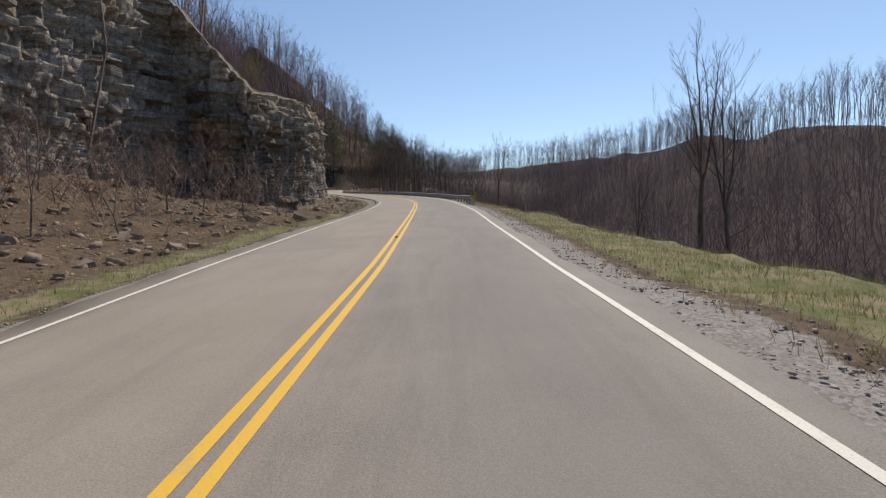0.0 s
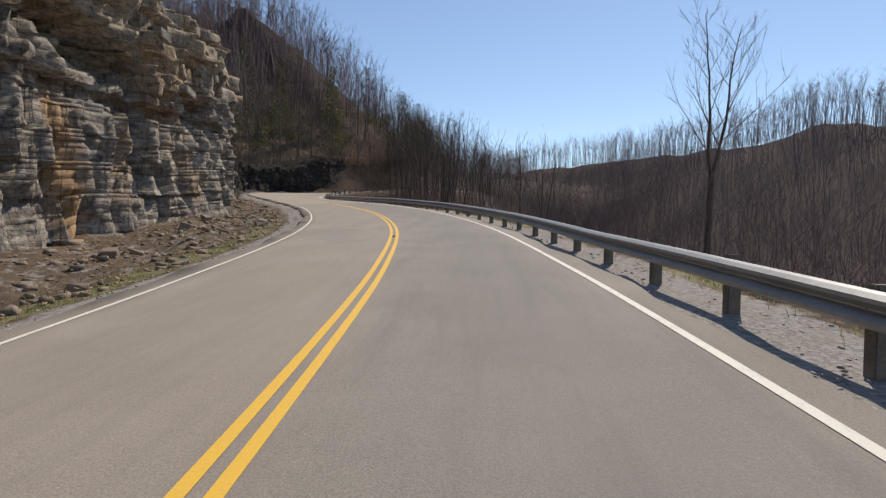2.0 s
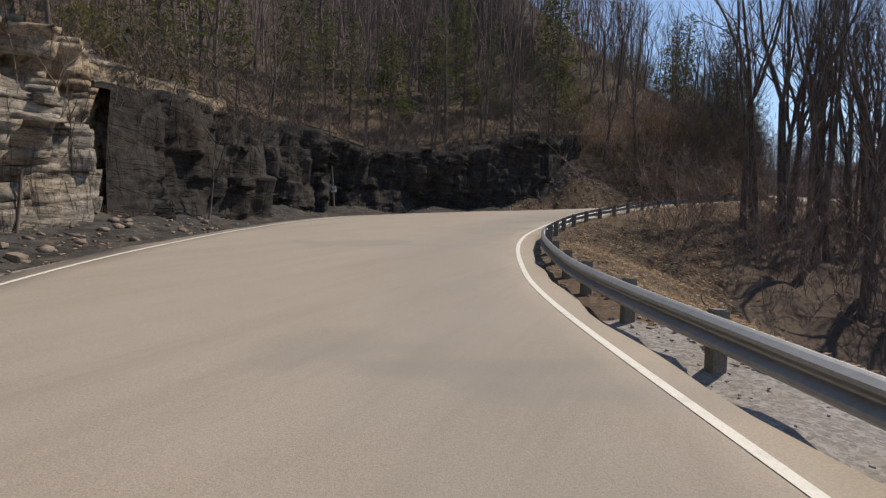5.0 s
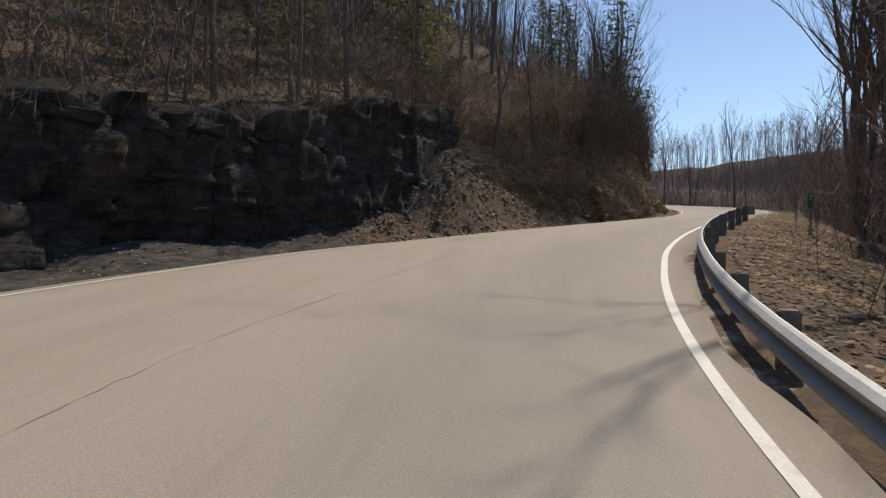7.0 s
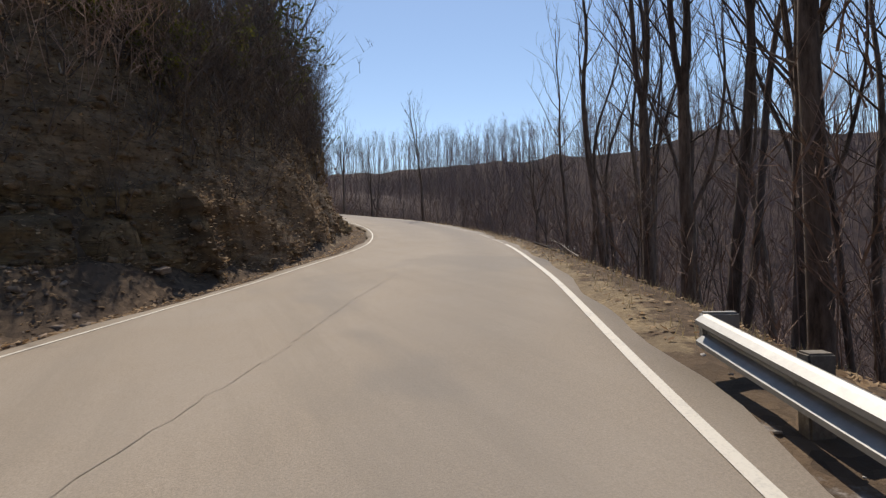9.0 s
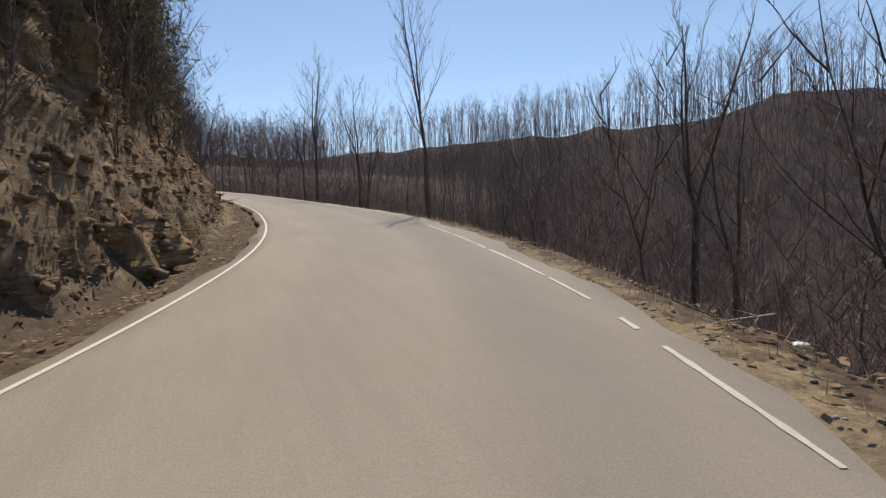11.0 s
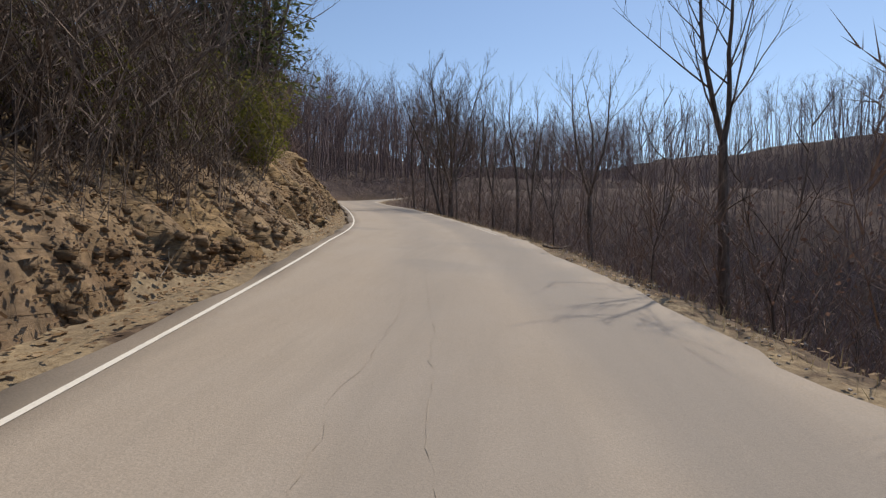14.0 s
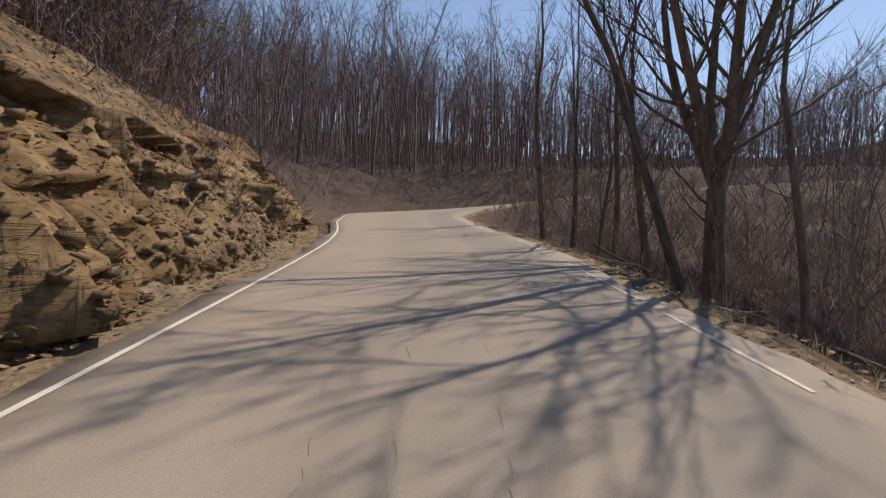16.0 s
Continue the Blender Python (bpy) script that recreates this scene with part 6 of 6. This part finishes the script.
rubble("gravel", 34, np.concatenate([lying(35, 2600, (12, 61), (0.5, 2.0), 1), lying(36, 1000, (20, 115), (0.5, 1.5), -1), lying(37, 700, (58, 150), (0.5, 1.4), 1)]), (0.008, 0.034), PEBBLE, "loose grey gravel along the road's shoulders")
rubble("shoulder_rubble", 79, lying(80, 1100, (158, 250), (0.25, 1.4), 1), (0.008, 0.032), PEBBLE, "loose broken pavement and gravel on the valley-side shoulder")

STICKS = []
for k in range(4):
    r = random.Random(90 + k)
    out, vs, fs = [], [], []
    path, rad, _ = grow(r, Vector((-1, 0, 0.04)), Vector((1, 0.1, 0)), 2.0, 0.035, 1, out, 0.18, 0.0)
    for _ in range(4):
        i = r.randint(1, 5)
        grow(r, path[i], Vector((1, r.uniform(-1, 1), r.uniform(0, 0.5))), 0.6, 0.014, 2, out, 0.2, 0.0)
    for path, rad, level in out:
        tube(path, rad, 5 if level == 1 else 3, vs, fs)
    STICKS.append(mesh_from("stick", vs, fs, PALE_BARK if k % 2 else BARK, True))
for s_range, d_range, side, count in (((18, 48), (3, 13), -1, 34), ((52, 112), (1.4, 3.6), -1, 14), ((118, 150), (7, 16), -1, 20), ((160, 256), (0.9, 8), -1, 38), ((160, 251), (0.8, 3), 1, 20), ((56, 150), (2.2, 6), 1, 10)):
    for _ in range(count):
        s, d = loose.uniform(*s_range), loose.uniform(*d_range)
        x, y, _ = on_road(s, side * (float(half(s)) + d))
        z0 = land_z(x, y)
        a = loose.uniform(0, 6.28)
        x1, y1 = x + 0.8 * math.cos(a), y + 0.8 * math.sin(a)
        tilt = math.atan2(land_z(x1, y1) - z0, 0.8)
        ob = new("fallen_branch", loose.choice(STICKS))
        k = loose.uniform(0.5, 1.2)
        ob.matrix_world = Matrix.Translation((x, y, z0 + 0.03)) @ Matrix.Rotation(a, 4, "Z") @ Matrix.Rotation(-tilt, 4, "Y") @ Matrix.Diagonal((k, k, k, 1))
        tagged(ob, "bare dead branch lying on the ground", "branch", "fallen branches")


stick_ids = [i for i in range(len(DIRT_S)) if 150 < DIRT_S[i] < 256]
for _ in range(70):
    i, j = loose.choice(stick_ids), loose.randint(3, 50)
    p = Vector(DIRT_V[i, j])
    q = Vector(DIRT_V[min(i + loose.randint(2, 5), len(DIRT_S) - 1), min(j + loose.randint(-4, 12), 55)])
    way = (q - p).normalized()
    out = Vector((*DIRT_OUT[i], 0.4)).normalized()
    ob = new("fallen_branch", loose.choice(STICKS))
    k = loose.uniform(0.4, 0.9)
    across = way.cross(out).normalized()
    turn = Matrix((way, across, across.cross(way) * -1)).transposed()
    if turn.determinant() < 0:
        turn = Matrix((way, -across, across.cross(way) * -1)).transposed()
    ob.matrix_world = Matrix.Translation(p + out * 0.05) @ turn.to_4x4() @ Matrix.Diagonal((k, k, k, 1))
    tagged(ob, "pale dead branch lying on the cut bank", "branch", "fallen branches")
LOG = []
for k in range(3):
    r = random.Random(190 + k)
    out, vs, fs = [], [], []
    grow(r, Vector((-2, 0, 0.08)), Vector((1, 0.05, 0)), 4.0, 0.10, 1, out, 0.06, 0.0)
    grow(r, Vector((0.6, 0, 0.1)), Vector((1, 0.7, 0.4)), 1.2, 0.04, 2, out, 0.2, 0.0)
    for path, rad, level in out:
        tube(path, rad, 7 if level == 1 else 5, vs, fs)
    LOG.append(mesh_from("log", vs, fs, (PALE_BARK, BARK, PALE_BARK)[k], True))
for _ in range(26):
    s, d = loose.uniform(114, 150), loose.uniform(7.5, 15)
    x, y, _ = on_road(s, -(float(half(s)) + d))
    a = loose.uniform(0, 6.28)
    z0, z1 = land_z(x, y), land_z(x + 1.6 * math.cos(a), y + 1.6 * math.sin(a))
    k = loose.uniform(0.5, 1.1)
    ob = new("fallen_log", loose.choice(LOG))
    ob.matrix_world = Matrix.Translation((x, y, z0 + 0.06)) @ Matrix.Rotation(a, 4, "Z") @ Matrix.Rotation(-math.atan2(z1 - z0, 1.6), 4, "Y") @ Matrix.Diagonal((k, k, k, 1))
    tagged(ob, "weathered fallen log on the wooded slope", "log", "fallen logs")


def strew(name, seed, n, bands, size, material, label, category, flat=0.25, tall=False):
    """Thousands of leaves or blades over bands (station range, distance range, side, share)."""
    g = np.random.RandomState(seed)
    X, Y = [], []
    for (s0, s1), (d0, d1), side, share in bands:
        m = int(n * share)
        s, d = g.uniform(s0, s1, m), g.uniform(d0, d1, m)
        p = on_road(s, side * (half(s) + d))
        X.append(p[:, 0])
        Y.append(p[:, 1])
    x, y = np.concatenate(X), np.concatenate(Y)
    z = surface(x, y)[0]
    return blades(name, g, np.stack([x, y, z], 1), size, material, label, category, flat, tall)


def blades(name, g, p, size, material, label, category, flat=0.5, tall=False):
    m = len(p)
    a, l = g.uniform(0, 6.28, m), g.uniform(*size, m)
    if tall:
        lean = g.normal(0, 0.35, (m, 2))
        tip = p + np.stack([lean[:, 0] * l, lean[:, 1] * l, l], 1)
        w = np.stack([np.cos(a), np.sin(a), 0 * a], 1) * (0.004 + 0.025 * l)[:, None]
        v = np.stack([p - w - [0, 0, 0.03], p + w - [0, 0, 0.03], tip], 1).reshape(-1, 3)
        f = np.arange(m * 3).reshape(-1, 3)
    else:
        u = np.stack([np.cos(a), np.sin(a), g.normal(0, flat, m)], 1) * l[:, None]
        w = np.stack([-np.sin(a), np.cos(a), g.normal(0, flat, m)], 1) * (l * 0.6)[:, None]
        c = p + [0, 0, 0.03] + np.abs(g.normal(0, 0.015, (m, 3)))
        v = np.stack([c - u, c - w, c + u, c + w], 1).reshape(-1, 3)
        f = np.arange(m * 4).reshape(-1, 4)
    return tagged(new(name, fast_mesh(name, v, f, material)), label, category, kind="stuff")


strew("fallen_leaves", 31, 40000, [((12, 52), (2.5, 14), -1, 0.26), ((52, 118), (1.4, 7), -1, 0.2), ((118, 150), (1.5, 14), -1, 0.15), ((139, 256), (0.5, 3.0), -1, 0.28), ((244, 275), (1.0, 10), -1, 0.12), ((58, 150), (1.4, 7), 1, 0.12), ((110, 150), (1.0, 6), 1, 0.34), ((139, 153), (0.7, 5.5), -1, 0.12), ((150, 256), (0.5, 5), 1, 0.2)],
      (0.03, 0.065), DEAD_LEAF, "dry brown leaves strewn over the slopes", "leaves")
g = np.random.RandomState(5)
pick = (DIRT_V.shape[0] * g.uniform(0, 1, 38000) ** 1.25).astype(int), ((DIRT_V.shape[1] - 1) * g.uniform(0.05, 1, 38000) ** 1.3).astype(int)
spots = DIRT_V[pick] + g.normal(0, 0.06, (38000, 3)) + np.concatenate([DIRT_OUT[pick[0]] * 0.07, np.full((38000, 1), 0.03)], 1)
blades("bank_leaves", g, spots, (0.025, 0.06), DARK_LEAF, "brown leaves caught on the cut bank", "leaves", 0.3)
early = np.flatnonzero((DIRT_S > 143) & (DIRT_S < 168))
g = np.random.RandomState(6)
i, j = g.choice(early, 13000), g.randint(4, 56, 13000)
blades("slope_leaves", g, DIRT_V[i, j] + g.normal(0, 0.07, (13000, 3)) + np.concatenate([DIRT_OUT[i] * 0.08, np.full((13000, 1), 0.04)], 1), (0.03, 0.07), DEAD_LEAF, "pale dead leaves on the steep slope above the road", "leaves", 0.3)
strew("verge_grass", 32, 42000, [((10, 60), (1.7, 6.5), 1, 0.55), ((12, 92), (1.2, 3.2), -1, 0.3), ((56, 110), (2.0, 3.6), 1, 0.15)], (0.03, 0.12), GRASS, "short green spring grass on the verges", "grass", tall=True)
strew("dry_grass", 33, 24000, [((10, 60), (1.1, 4.5), 1, 0.4), ((12, 112), (1.2, 4), -1, 0.2), ((150, 251), (0.6, 3), 1, 0.3), ((56, 150), (1.6, 5), 1, 0.2)], (0.05, 0.22), DRY_GRASS, "dry straw-coloured grass along the road edges", "grass", tall=True)

# ---- litter on the shoulder ----
for s, d, k, material, label in ((167.8, 1.5, 0.12, LITTER, "crumpled white plastic litter"), (168.6, 1.3, 0.09, LITTER, "crumpled white plastic litter"), (200.3, 1.0, 0.13, AMBER, "small yellow-orange discarded can"), (166.4, 1.2, 0.07, LITTER, "crumpled white plastic litter")):
    x, y, _ = on_road(s, float(half(s)) + d)
    bm = bmesh.new()
    bmesh.ops.create_icosphere(bm, subdivisions=2, radius=1)
    for v in bm.verts:
        v.co *= 1 + 0.5 * noise.noise(v.co * 2.0 + Vector((s, 0, 0)))
        v.co.z *= 0.55
    ob = part("litter", bm, material, None)
    ob.matrix_world = Matrix.Translation((x, y, land_z(x, y) + 0.2 * k)) @ Matrix.Diagonal((0.65 * k, 0.85 * k, 0.65 * k, 1))
    tagged(ob, label + " on the road's shoulder", "litter")
